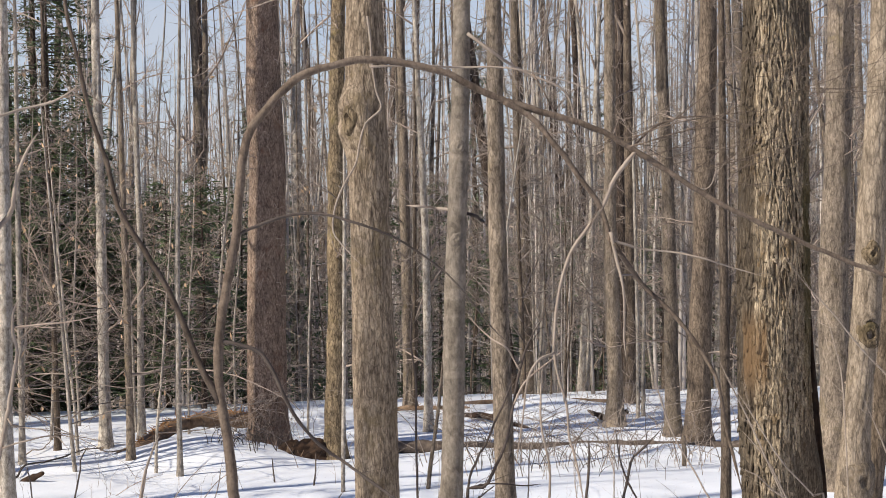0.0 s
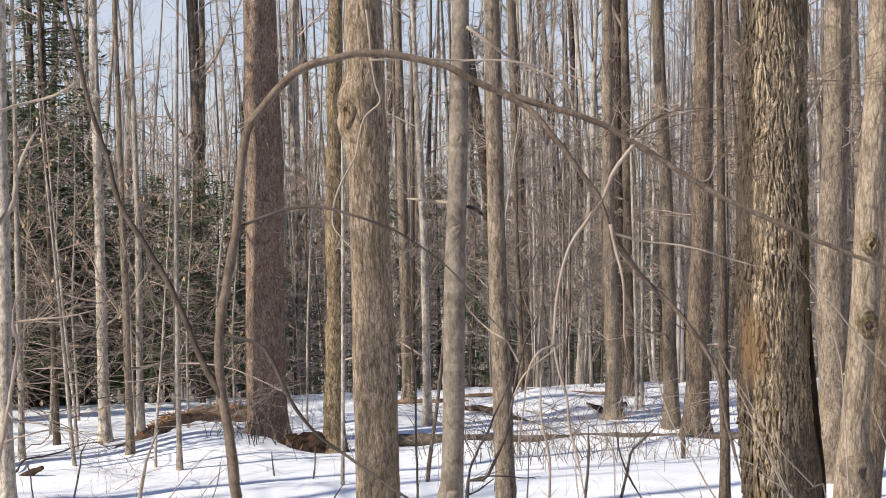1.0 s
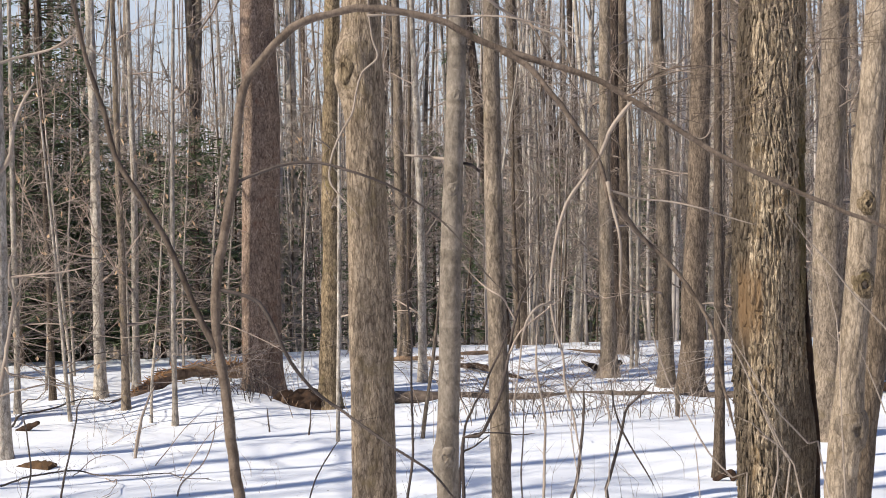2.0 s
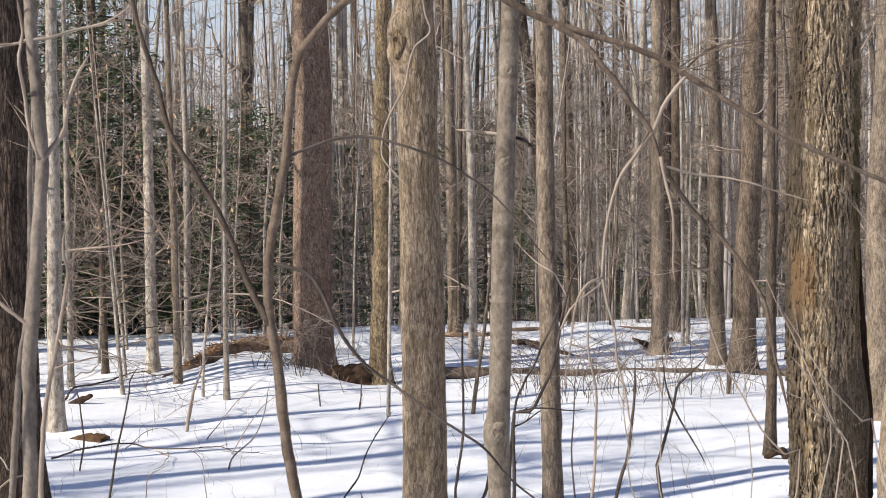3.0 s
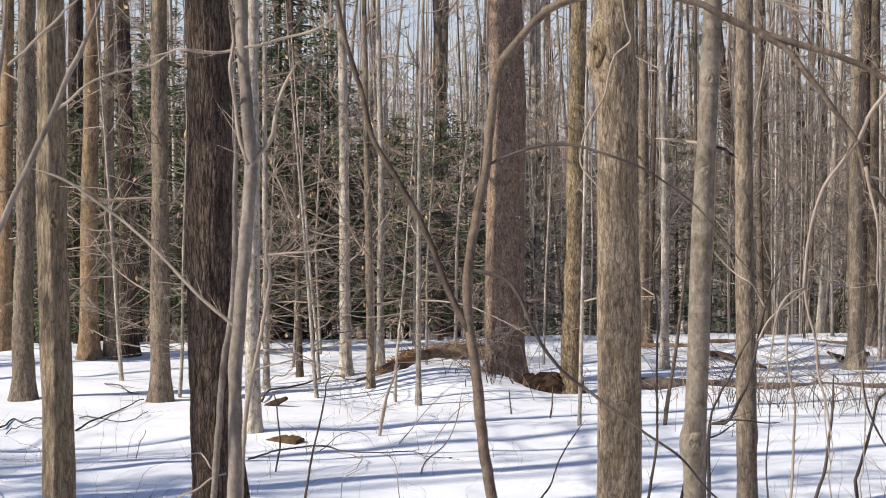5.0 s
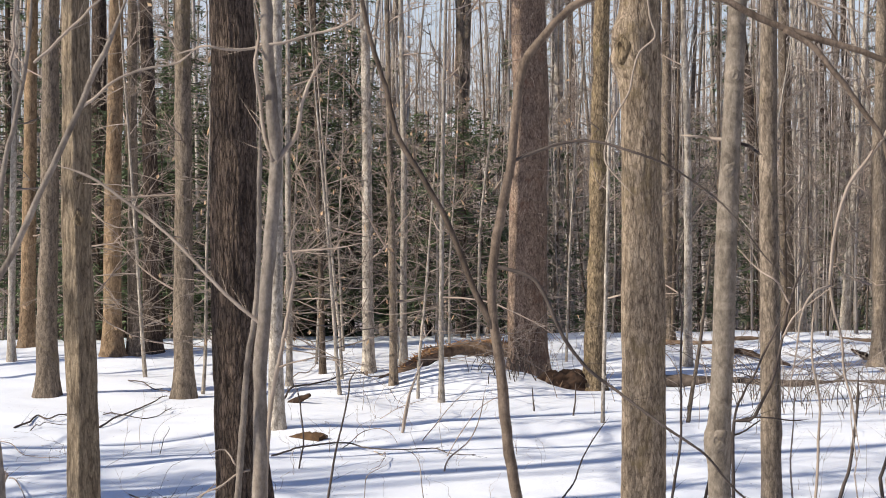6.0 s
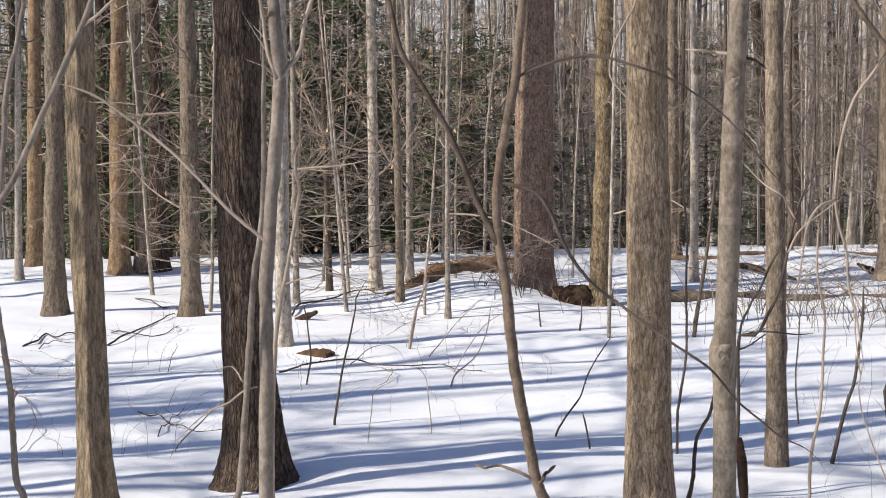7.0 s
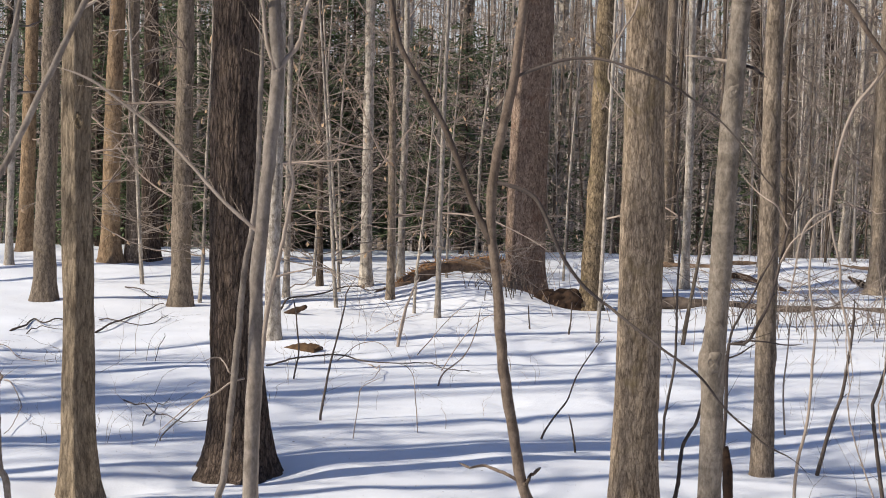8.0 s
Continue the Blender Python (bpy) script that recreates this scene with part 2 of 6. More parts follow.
GREY = bark("grey_bark", (0.498, 0.440, 0.381), (0.254, 0.216, 0.179), 0.04, 0.45, 0.6, 0.006, (0.406, 0.344, 0.280), 0.63, 0.35, cracks=0.4)
TWIG = plain("twig_bark", (0.245, 0.184, 0.141), (0.500, 0.396, 0.317), 6.0, 0.75, 0.2, 0.003, 0.4)
UNDER_TWIG = plain("understory_bark", (0.17, 0.132, 0.104), (0.40, 0.325, 0.265), 6.0, 0.75, 0.2, 0.003, 0.35)
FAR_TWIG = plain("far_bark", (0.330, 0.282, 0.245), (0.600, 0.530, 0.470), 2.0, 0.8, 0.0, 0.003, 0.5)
PALE_TWIG = plain("pale_twig_bark", (0.275, 0.216, 0.168), (0.425, 0.345, 0.275), 6.0, 0.75, 0.2, 0.003, 0.2)
STEM = bark("stem_bark", (0.275, 0.233, 0.198), (0.205, 0.169, 0.140), 0.05, 0.5, 0.3, 0.003, None, 0.6, 0.35, 0.1, cracks=0.08)
DARK_TWIG = plain("dark_twig_bark", (0.06, 0.046, 0.038), (0.13, 0.10, 0.082), 9.0, 0.75, 0.2, 0.003, 0.2)
DEADWOOD = plain("dead_wood", (0.125, 0.078, 0.048), (0.36, 0.240, 0.150), 11.0, 0.85, 0.7, 0.02)
GREYLOG = plain("grey_dead_wood", (0.055, 0.040, 0.031), (0.19, 0.145, 0.112), 13.0, 0.85, 0.8, 0.02)
BROKEN = plain("broken_wood", (0.38, 0.18, 0.07), (0.55, 0.33, 0.17), 14.0, 0.8, 0.6, 0.01)
ROTTEN = plain("rotten_wood", (0.015, 0.010, 0.008), (0.075, 0.042, 0.024), 13.0, 0.9, 0.8, 0.02)
NEEDLE = plain("needles", (0.048, 0.070, 0.030), (0.125, 0.160, 0.068), 3.0, 0.6, 0.0, 0.01, 0.4)
LEAF = plain("dry_leaf", (0.42, 0.26, 0.14), (0.62, 0.45, 0.29), 30.0, 0.6, 0.2, 0.003, 0.2)
DEEP_TWIG = plain("deep_woods_bark", (0.16, 0.13, 0.11), (0.43, 0.365, 0.318), 2.0, 0.8, 0.0, 0.003, 0.5)
DISTANCE = plain("far_woods_tone", (0.045, 0.039, 0.035), (0.115, 0.10, 0.09), 0.35, 1.0, 0.0)

# ---------------------------------------------------------------- mesh tools


def hash01(i, j, k, seed):
    n = ((i * 73856093) ^ (j * 19349663) ^ (k * 83492791) ^ (seed * 2654435761 & 0x7FFFFFFF)) & 0x7FFFFFFF
    n = ((n ^ (n >> 13)) * 1274126177) & 0x7FFFFFFF
    n = ((n ^ (n >> 16)) * 668265263) & 0x7FFFFFFF
    return ((n ^ (n >> 15)) & 0xFFFF) / 65535.0


def vnoise(x, y, z, seed=0):
    """Smooth value noise, 0 to 1, on arrays."""
    x, y, z = np.broadcast_arrays(x, y, z)
    i, j, k = (np.floor(a).astype(np.int64) for a in (x, y, z))
    u, v, w = x - i, y - j, z - k
    u, v, w = (a * a * (3 - 2 * a) for a in (u, v, w))
    out = 0.0
    for a in (0, 1):
        for b in (0, 1):
            for c in (0, 1):
                out = out + hash01(i + a, j + b, k + c, seed) * (u if a else 1 - u) * (v if b else 1 - v) * (w if c else 1 - w)
    return out


def fractal(x, y, z, seed=0, octaves=3):
    out, amp, total = 0.0, 1.0, 0.0
    for o in range(octaves):
        out, total = out + amp * vnoise(x * 2 ** o, y * 2 ** o, z * 2 ** o, seed + o), total + amp
        amp *= 0.5
    return out / total


class Pile:
    """Gathers tubes and slivers for one mesh."""

    def __init__(self):
        self.verts, self.quads, self.tris, self.count = [], [], [], 0

    def add(self, v, quads=None, tris=None):
        self.verts.append(np.asarray(v, float).reshape(-1, 3))
        if quads is not None and len(quads):
            self.quads.append(np.asarray(quads, np.int64) + self.count)
        if tris is not None and len(tris):
            self.tris.append(np.asarray(tris, np.int64) + self.count)
        self.count += len(self.verts[-1])

    def tube(self, pts, radii, sides=6, closed=True):
        pts, radii = np.asarray(pts, float), np.asarray(radii, float)
        n = len(pts)
        way = np.gradient(pts, axis=0)
        way /= np.linalg.norm(way, axis=1)[:, None] + 1e-9
        ref = np.eye(3)[abs(way).max(axis=0).argmin()]      # the axis that the line never runs along
        a = np.cross(way, ref)
        a /= np.linalg.norm(a, axis=1)[:, None] + 1e-9
        b = np.cross(way, a)
        th = np.arange(sides) * 2 * np.pi / sides
        v = pts[:, None] + radii[:, None, None] * (np.cos(th)[None, :, None] * a[:, None] + np.sin(th)[None, :, None] * b[:, None])
        i, j = np.meshgrid(np.arange(n - 1), np.arange(sides), indexing="ij")
        q = np.stack([i * sides + j, i * sides + (j + 1) % sides, (i + 1) * sides + (j + 1) % sides, (i + 1) * sides + j], -1).reshape(-1, 4)
        tris = []
        v = v.reshape(-1, 3)
        if closed:
            v = np.vstack([v, pts[-1:], pts[:1]])
            for k in range(sides):
                tris.append(((n - 1) * sides + k, (n - 1) * sides + (k + 1) % sides, n * sides))
                tris.append(((k + 1) % sides, k, n * sides + 1))
        self.add(v, q, tris)

    def slivers(self, start, end, r):
        """Many straight pointed twigs at once."""
        start, end, r = np.asarray(start), np.asarray(end), np.asarray(r)
        way = end - start
        way = way / (np.linalg.norm(way, axis=1)[:, None] + 1e-9)
        ref = np.where(abs(way[:, 2:3]) < 0.8, np.array([[0.0, 0, 1]]), np.array([[1.0, 0, 0]]))
        a = np.cross(way, ref)
        a /= np.linalg.norm(a, axis=1)[:, None] + 1e-9
        b = np.cross(way, a)
        ring = [start + r[:, None] * (math.cos(t) * a + math.sin(t) * b) for t in (0, 2.094, 4.189)]
        v = np.stack([*ring, end], 1).reshape(-1, 3)
        k = np.arange(len(start))[:, None] * 4
        self.add(v, None, np.concatenate([k + np.array([[0, 1, 3]]), k + np.array([[1, 2, 3]]), k + np.array([[2, 0, 3]])]))

    def diamonds(self, at, way, side, length, width):
        """Many small leaf-shaped blades at once, lightly folded."""
        up = np.cross(way, side)
        v = np.stack([at, at + way * length[:, None] * 0.5 + side * width[:, None] * 0.5 + up * width[:, None] * 0.18,
                      at + way * length[:, None], at + way * length[:, None] * 0.5 - side * width[:, None] * 0.5 + up * width[:, None] * 0.18], 1)
        k = np.arange(len(at))[:, None] * 4
        self.add(v.reshape(-1, 3), None, np.concatenate([k + np.array([[0, 1, 2]]), k + np.array([[0, 2, 3]])]))

    def mesh(self, name, mat, smooth=True):
        me = bpy.data.meshes.new(name)
        v = np.concatenate(self.verts)
        q = np.concatenate(self.quads) if self.quads else np.zeros((0, 4), np.int64)
        t = np.concatenate(self.tris) if self.tris else np.zeros((0, 3), np.int64)
        me.vertices.add(len(v))
        me.vertices.foreach_set("co", v.astype(np.float32).ravel())
        loops = np.concatenate([q.ravel(), t.ravel()])
        me.loops.add(len(loops))
        me.loops.foreach_set("vertex_index", loops.astype(np.int32))
        starts = np.concatenate([np.arange(len(q)) * 4, len(q) * 4 + np.arange(len(t)) * 3])
        me.polygons.add(len(starts))
        me.polygons.foreach_set("loop_start", starts.astype(np.int32))
        me.polygons.foreach_set("use_smooth", np.full(len(starts), smooth))
        me.update(calc_edges=True)
        me.validate()
        me.materials.append(mat)
        return me


def part(name, pile, mat, parent, label="", smooth=True):
    ob = new(name, pile.mesh(name, mat, smooth))
    ob.parent = parent
    if label:
        tagged(ob, label)
    return ob


def thing(name, x, y, z, label, category, group="", kind=""):
    ob = new(name)
    ob.empty_display_size = 0.3
    ob.matrix_world = pose(x, y, z)
    return tagged(ob, label, category, group, kind)


def smooth_line(pts, n):
    """A rounded line of n points through the given ones."""
    pts = np.asarray(pts, float)
    d = np.concatenate([[0], np.cumsum(np.linalg.norm(np.diff(pts, axis=0), axis=1))])
    p = np.vstack([2 * pts[0] - pts[1], pts, 2 * pts[-1] - pts[-2]])
    out = []
    for s in np.linspace(0, d[-1], n):
        k = min(int(np.searchsorted(d, s, side="right")) - 1, len(pts) - 2)
        u = (s - d[k]) / (d[k + 1] - d[k] + 1e-9)
        a, b, c, e = p[k:k + 4]
        out.append(0.5 * (2 * b + (c - a) * u + (2 * a - 5 * b + 4 * c - e) * u * u + (3 * b - a - 3 * c + e) * u ** 3))
    return np.array(out)


# ---------------------------------------------------------------- ground
# wells in the snow round the nearest trunks: x, y, radius, depth
WELLS = [(-3.35, 12.45, 0.42, 0.10), (-2.38, 13.4, 0.55, 0.12), (0.58, 11.7, 0.34, 0.07), (1.69, 13.9, 0.22, 0.05), (3.48, 12.4, 0.7, 0.15), (-3.02, 12.75, 0.3, 0.11),
         (4.3, 17.6, 0.4, 0.12), (0.25, 12.15, 0.13, 0.06), (0.42, 12.3, 0.1, 0.05), (-0.38, 16.6, 0.16, 0.05), (-0.3, 15.9, 0.14, 0.04), (0.3, 24.4, 0.5, 0.1)]
# low swells: x, y, radius along x, along y, height
SWELLS = [(2.2, 24.30, 0.45, 0.22, 0.07), (3.9, 24.05, 0.5, 0.22, 0.08), (5.05, 23.75, 0.35, 0.22, 0.07), (-1.3, 24.6, 1.0, 1.2, 0.28), (4.15, 29.4, 0.9, 0.7, 0.27), (5.5, 29.7, 1.1, 0.6, 0.14), (2.7, 29.9, 0.7, 0.5, 0.12), (3.3, 28.0, 0.9, 0.4, -0.08), (1.3, 27.6, 0.9, 0.6, 0.12), (-0.2, 24.2, 0.8, 0.9, 0.10), (3.6, 28.6, 1.1, 0.7, 0.13), (5.8, 31.0, 2.0, 1.6, -0.12), (7.0, 28.2, 1.2, 0.8, 0.08), (-5.0, 17.0, 3.0, 1.2, 0.10), (0.5, 17.8, 3.5, 0.8, 0.06),
          (-0.5, 12.2, 1.6, 0.6, 0.08), (-2.8, 11.9, 1.2, 0.45, 0.03), (4.6, 15.6, 1.4, 0.8, 0.15), (2.3, 20.5, 2.5, 0.9, 0.06)]


def drift_z(x, y):
    x, y = np.asarray(x, float), np.asarray(y, float)
    s = np.clip((10.2 - y) / 10.2, 0, 1)
    z = 1.42 * s * s * (3 - 2 * s)                                  # the bank on which the camera stands
    crest = 29.6 + 0.12 * np.clip(x, -12, 16) + 0.6 * np.exp(-((x - 4.5) / 4.0) ** 2)
    d = np.clip(y - crest, 0, None)
    z = z - np.minimum(0.012 * d * d, 0.125 * np.minimum(d, 260))   # the far side falls away
    z = z + 0.17 * (fractal(x / 3.2 + 40, y / 1.7 + 40, 0.5 + 0 * x, 3, 2) - 0.5) + 0.085 * (fractal(x / 0.9 + 90, y / 0.6 + 90, 0.5 + 0 * x, 7, 2) - 0.5)
    for wx, wy, r, h in SWELLS_SPLIT:
        z = z + h * np.exp(-((x - wx) / r[0]) ** 2 - ((y - wy) / r[1]) ** 2)
    for wx, wy, r, h in WELLS:
        z = z - h * np.exp(-(((x - wx) ** 2 + (y - wy) ** 2) / (r * r)) ** 1.5)
    return z


# where the feet of the nearest trunks meet the snow: x, y, height
FEET = [(-3.38, 12.5, -0.061), (-2.39, 13.5, -0.045), (0.58, 11.7, -0.011), (1.69, 13.9, -0.009), (-6.67, 22.9, 0.002), (-0.35, 25.1, 0.01), (4.33, 17.7, -0.003), (-3.6, 11.53, -0.044), (-2.13, 11.2, -0.028)]


def ground_z(x, y):
    """The snow, drawn to the trunks' feet."""
    z = drift_z(x, y)
    x, y = np.asarray(x, float), np.asarray(y, float)
    for (fx, fy, _), lift in zip(FEET, LIFTS):
        z = z + lift * np.exp(-((x - fx) ** 2 + (y - fy) ** 2) / 0.2)
    return z


SWELLS_SPLIT = [(a, b, (c, d), e) for a, b, c, d, e in SWELLS]
LIFTS = [h - float(drift_z(x, y)) for x, y, h in FEET]


def gz(x, y):
    return float(ground_z(x, y))


def spread(lo, hi, step, reach):
    """Even steps between lo and hi, then ever longer ones out to the reach."""
    mid = np.arange(lo, hi + step / 2, step)
    out, d, s = [], 0.0, step
    while d < reach:
        s *= 1.22
        d += s
        out.append(d)
    out = np.array(out)
    return np.concatenate([lo - out[::-1], mid, hi + out])


def build_ground():
    xs, ys = spread(-11, 12, 0.11, 900), spread(9, 33, 0.11, 900)
    gx, gy = np.meshgrid(xs, ys, indexing="ij")
    gzv = ground_z(gx, gy)
    n, m = gx.shape
    i, j = np.meshgrid(np.arange(n - 1), np.arange(m - 1), indexing="ij")
    quads = np.stack([i * m + j, (i + 1) * m + j, (i + 1) * m + j + 1, i * m + j + 1], -1).reshape(-1, 4)
    p = Pile()
    p.add(np.stack([gx, gy, gzv], -1), quads)
    tagged(new("ground", p.mesh("ground", SNOW)), "settled woodland snow with drifts and hollows", "snow", kind="structure")


build_ground()

# ---------------------------------------------------------------- trees


def ridged(x, y, z, seed):
    return 1 - abs(2 * fractal(x, y, z, seed, 2) - 1)


def columns(c, s, z):
    """Broad upright folds of an old trunk."""
    return 0.030 * (fractal(c / 0.085 + 31, s / 0.085 + 31, z / 0.55 + 4, 77, 2) - 0.5)


def relief(style, r, th, z, seed):
    """How far the bark stands out, in metres."""
    c, s = np.cos(th) * r, np.sin(th) * r
    if style == "shaggy":
        warp = 0.5 * fractal(c / 0.2 + 3, s / 0.2 + 3, z / 0.25, seed + 7, 2)
        n = ridged(c / 0.05 + 9 + warp, s / 0.05 + 9 + warp, z / 0.75, seed)
        plate = fractal(c / 0.036 + 5 + warp, s / 0.036 + 5 + warp, z / 0.15, seed + 5, 2)
        return 0.045 * (np.clip(n, 0.35, 0.95) - 0.65) + 0.03 * (np.clip(plate, 0.42, 0.58) - 0.5) / 0.16
    if style == "columns":
        return columns(c, s, z)
    if style == "ridge":
        n = fractal(c / 0.03 + 9, s / 0.03 + 9, z / 0.2, seed, 2)
        fold = np.exp(-(np.angle(np.exp(1j * (th - 4.85 + 0.10 * np.sin(z * 2.1)))) / 0.2) ** 2)
        return 0.016 * (np.clip(n, 0.38, 0.62) - 0.5) + 0.034 * fold - 0.036 * np.exp(-(np.angle(np.exp(1j * (th - 5.5))) / 0.5) ** 2)
    if style == "furrowed":
        n = ridged(c / 0.035 + 9, s / 0.035 + 9, z / 0.30, seed)
        return 0.024 * (n - 0.6) + 0.008 * (fractal(c / 0.02, s / 0.02, z / 0.06, seed + 2, 2) - 0.5)
    if style == "scaly":
        n = fractal(c / 0.04 + 9, s / 0.04 + 9, z / 0.13, seed, 2)
        return 0.022 * (np.clip(n, 0.38, 0.60) - 0.5)
    if style == "plated":
        n = fractal(c / 0.03 + 9, s / 0.03 + 9, z / 0.16, seed, 2)
        return 0.024 * (np.clip(n, 0.40, 0.60) - 0.5) + 0.018 * (vnoise(c / 0.12, s / 0.12, z / 0.4, seed + 3) - 0.5)
    return 0.06 * r * (vnoise(c / r * 1.2, s / r * 1.2, z / (r * 4), seed) - 0.5)


def trunk_pile(line, r, height, sides, step, style, seed, flare=0.5, fine_top=5.0, knobs=()):
    """A tapered, leaning trunk: line is (dx, z) points; above the last one it straightens. knobs: z, angle, size, how far out."""
    zs = np.array([-0.6] + [z for _, z in line] + [line[-1][1] + 3, height])
    top_dx = line[-1][0]
    slope = (line[-1][0] - line[-2][0]) / max(0.3, line[-1][1] - line[-2][1]) if len(line) > 1 else 0.0
    slope = max(-0.06, min(0.06, slope))
    base_dx = line[0][0] if len(line) < 2 or line[0][1] > 1.2 else 0.0
    dx = np.array([base_dx] + [d for d, _ in line] + [top_dx + 3 * slope, top_dx + (height - line[-1][1]) * slope * 0.7])
    order = np.argsort(zs)
    zs, dx = zs[order], dx[order]
    z = np.concatenate([np.arange(-0.4, min(fine_top, height), step), np.linspace(min(fine_top, height), height, 14)])
    cx = np.interp(z, zs, dx)
    k = np.hanning(9)
    cx = np.convolve(np.pad(cx, 4, mode="edge"), k / k.sum(), mode="valid") if step < 0.2 else cx
    cx = cx + 0.5 * r * (fractal(z / 1.3 + 17, 0 * z + seed * 3.7, 0 * z + 0.5, seed + 9, 2) - 0.5) * np.clip(z, 0, 1)
    ref = max(0.2, min(1.5, height * 0.2))
    rad = r * (1 - 0.85 * np.clip((z - ref) / (height - ref), 0, 1) ** 1.1) * (1 + flare * np.exp(-np.clip(z, -0.2, None) / 0.22) + 0.18 * flare * np.exp(-np.clip(z, 0, None) / 0.8))
    th = np.arange(sides) * 2 * np.pi / sides
    zz, tt = np.meshgrid(z, th, indexing="ij")
    rr = np.repeat((rad * (1 + 0.14 * (fractal(z / 0.45 + 5, 0 * z + seed * 1.9, 0 * z + 0.5, seed + 4, 2) - 0.5)))[:, None], sides, 1)
    lobes = 1 + 0.5 * flare * np.exp(-np.clip(zz, 0, None) / 0.25) * 0.5 * np.cos(tt * 5 + seed) * vnoise(np.cos(tt) * 2, np.sin(tt) * 2, zz, seed + 1)
    rr = rr * lobes + relief(style, r, tt, zz, seed) * np.clip(rr / r, 0.3, 1.4)
    for kz, ka, size, out in knobs:
        da = np.angle(np.exp(1j * (tt - ka))) * r
        g = np.exp(-(da ** 2 + ((zz - kz) * 0.8) ** 2) / size ** 2)
        rr = rr + out * g - 0.75 * out * np.exp(-(da ** 2 + (zz - kz) ** 2) / (0.35 * size) ** 2)
    cxx = np.repeat(cx[:, None], sides, 1)
    v = np.stack([cxx + rr * np.cos(tt), rr * np.sin(tt), zz], -1)
    n = len(z)
    i, j = np.meshgrid(np.arange(n - 1), np.arange(sides), indexing="ij")
    q = np.stack([i * sides + j, i * sides + (j + 1) % sides, (i + 1) * sides + (j + 1) % sides, (i + 1) * sides + j], -1).reshape(-1, 4)
    p = Pile()
    p.add(v, q)
    return p, lambda h: float(np.interp(h, z, cx)), lambda h: float(np.interp(h, z, rad))


def crown_pile(rng, axis, radius, low, height, limbs=14, reach=2.6, rise=(0.5, 1.3), twigs=7, subs=6, gauge=1.0):
    """Bare curving limbs, branches and twigs that leave the trunk between low and height."""
    p = Pile()
    s0, s1, sr = [], [], []
    for k in range(limbs):
        u = (k + rng.random()) / limbs
        z = low + (height - low) * u * 0.97
        az, el = rng.uniform(0, 2 * math.pi), rng.uniform(*rise)
        length = reach * (1.0 - 0.65 * u) * rng.uniform(0.6, 1.25)
        r0 = max(0.006, min(radius(z) * 0.5, 0.011 * length + 0.006))
        way = np.array([math.cos(az) * math.cos(el), math.sin(az) * math.cos(el), math.sin(el)])
        bend = rng.normal(0, 0.10, 3) + np.array([0, 0, rng.uniform(-0.06, 0.12)])
        pts = [np.array([axis(z), 0.0, z])]
        for q in range(6):
            way = way + bend + rng.normal(0, 0.07, 3)
            way /= np.linalg.norm(way)
            pts.append(pts[-1] + way * length / 6)
        pts = np.array(pts)
        p.tube(pts, np.linspace(r0, 0.003 * gauge, 7), 3 if radius(1.0) < 0.2 else 4, False)
        high = z > 9.5
        for q in range(2 if high else subs):
            f = rng.uniform(0.12, 1.0) * 6
            i = min(int(f), 5)
            at = pts[i] + (pts[i + 1] - pts[i]) * (f - i)
            d = (pts[i + 1] - pts[i]) / (length / 6) + rng.normal(0, 0.5, 3)
            d /= np.linalg.norm(d)
            sl = length * rng.uniform(0.25, 0.55) * (1.15 - f / 9)
            arc = rng.normal(0, 0.22, 3) + np.array([0, 0, 0.08])
            a1 = at + d * sl * 0.4
            d2 = d + arc
            d2 /= np.linalg.norm(d2)
            a2 = a1 + d2 * sl * 0.35
            d3 = d2 + arc
            d3 /= np.linalg.norm(d3)
            a3 = a2 + d3 * sl * 0.35
            p.tube([at, a1, a3], [max(0.004 * gauge, r0 * 0.4), max(0.0035 * gauge, r0 * 0.3), 0.0018], 3, False)
            for w in range(1 if high else twigs):
                g = rng.integers(0, 3)
                a, b, dd = ((at, a1, d), (a1, a2, d2), (a2, a3, d3))[g]
                o = a + (b - a) * rng.random()
                tw = dd + rng.normal(0, 0.45, 3)
                tw /= np.linalg.norm(tw)
                s0.append(o)
                s1.append(o + tw * rng.uniform(0.15, 0.6) * min(1.0, 0.4 + sl))
                sr.append(rng.uniform(0.0022, 0.0045) * gauge)
    if s0:
        p.slivers(np.array(s0), np.array(s1), np.array(sr))
    return p


def tree(name, label, x, y, r, line, mat, style="smooth", sides=28, step=0.12, height=15.0, seed=1, flare=0.5, low=6.0, limbs=14, twig_mat=TWIG, reach=2.6, knobs=(), group="", category="tree", low_limbs=None):
    """One standing tree: an Empty at its foot, the trunk and the bare crown."""
    t = thing(name, x, y, gz(x, y), label, category, group)
    pile, axis, radius = trunk_pile([(d, z) for d, z in line], r, height, sides, step, style, seed, flare, knobs=knobs)
    part("trunk", pile, mat, t)
    if limbs:
        part("crown", crown_pile(np.random.default_rng(seed), axis, radius, low, height, limbs, reach), twig_mat, t, "bare grey-brown limbs and twigs")
    low_limbs = (7 if y > 19 and height < 19 else 0) if low_limbs is None else low_limbs
    if low_limbs:
        tagged(part("side_branch_spray", crown_pile(np.random.default_rng(seed + 500), axis, radius, 1.0, 6.2, low_limbs, 1.5, (-0.1, 0.9), 5, 5, 0.9), twig_mat, t, "fine bare side branches"), kind="stuff")
    return t


def trunk_of(owner):
    return next(c for c in owner.children if c.name.startswith("trunk"))


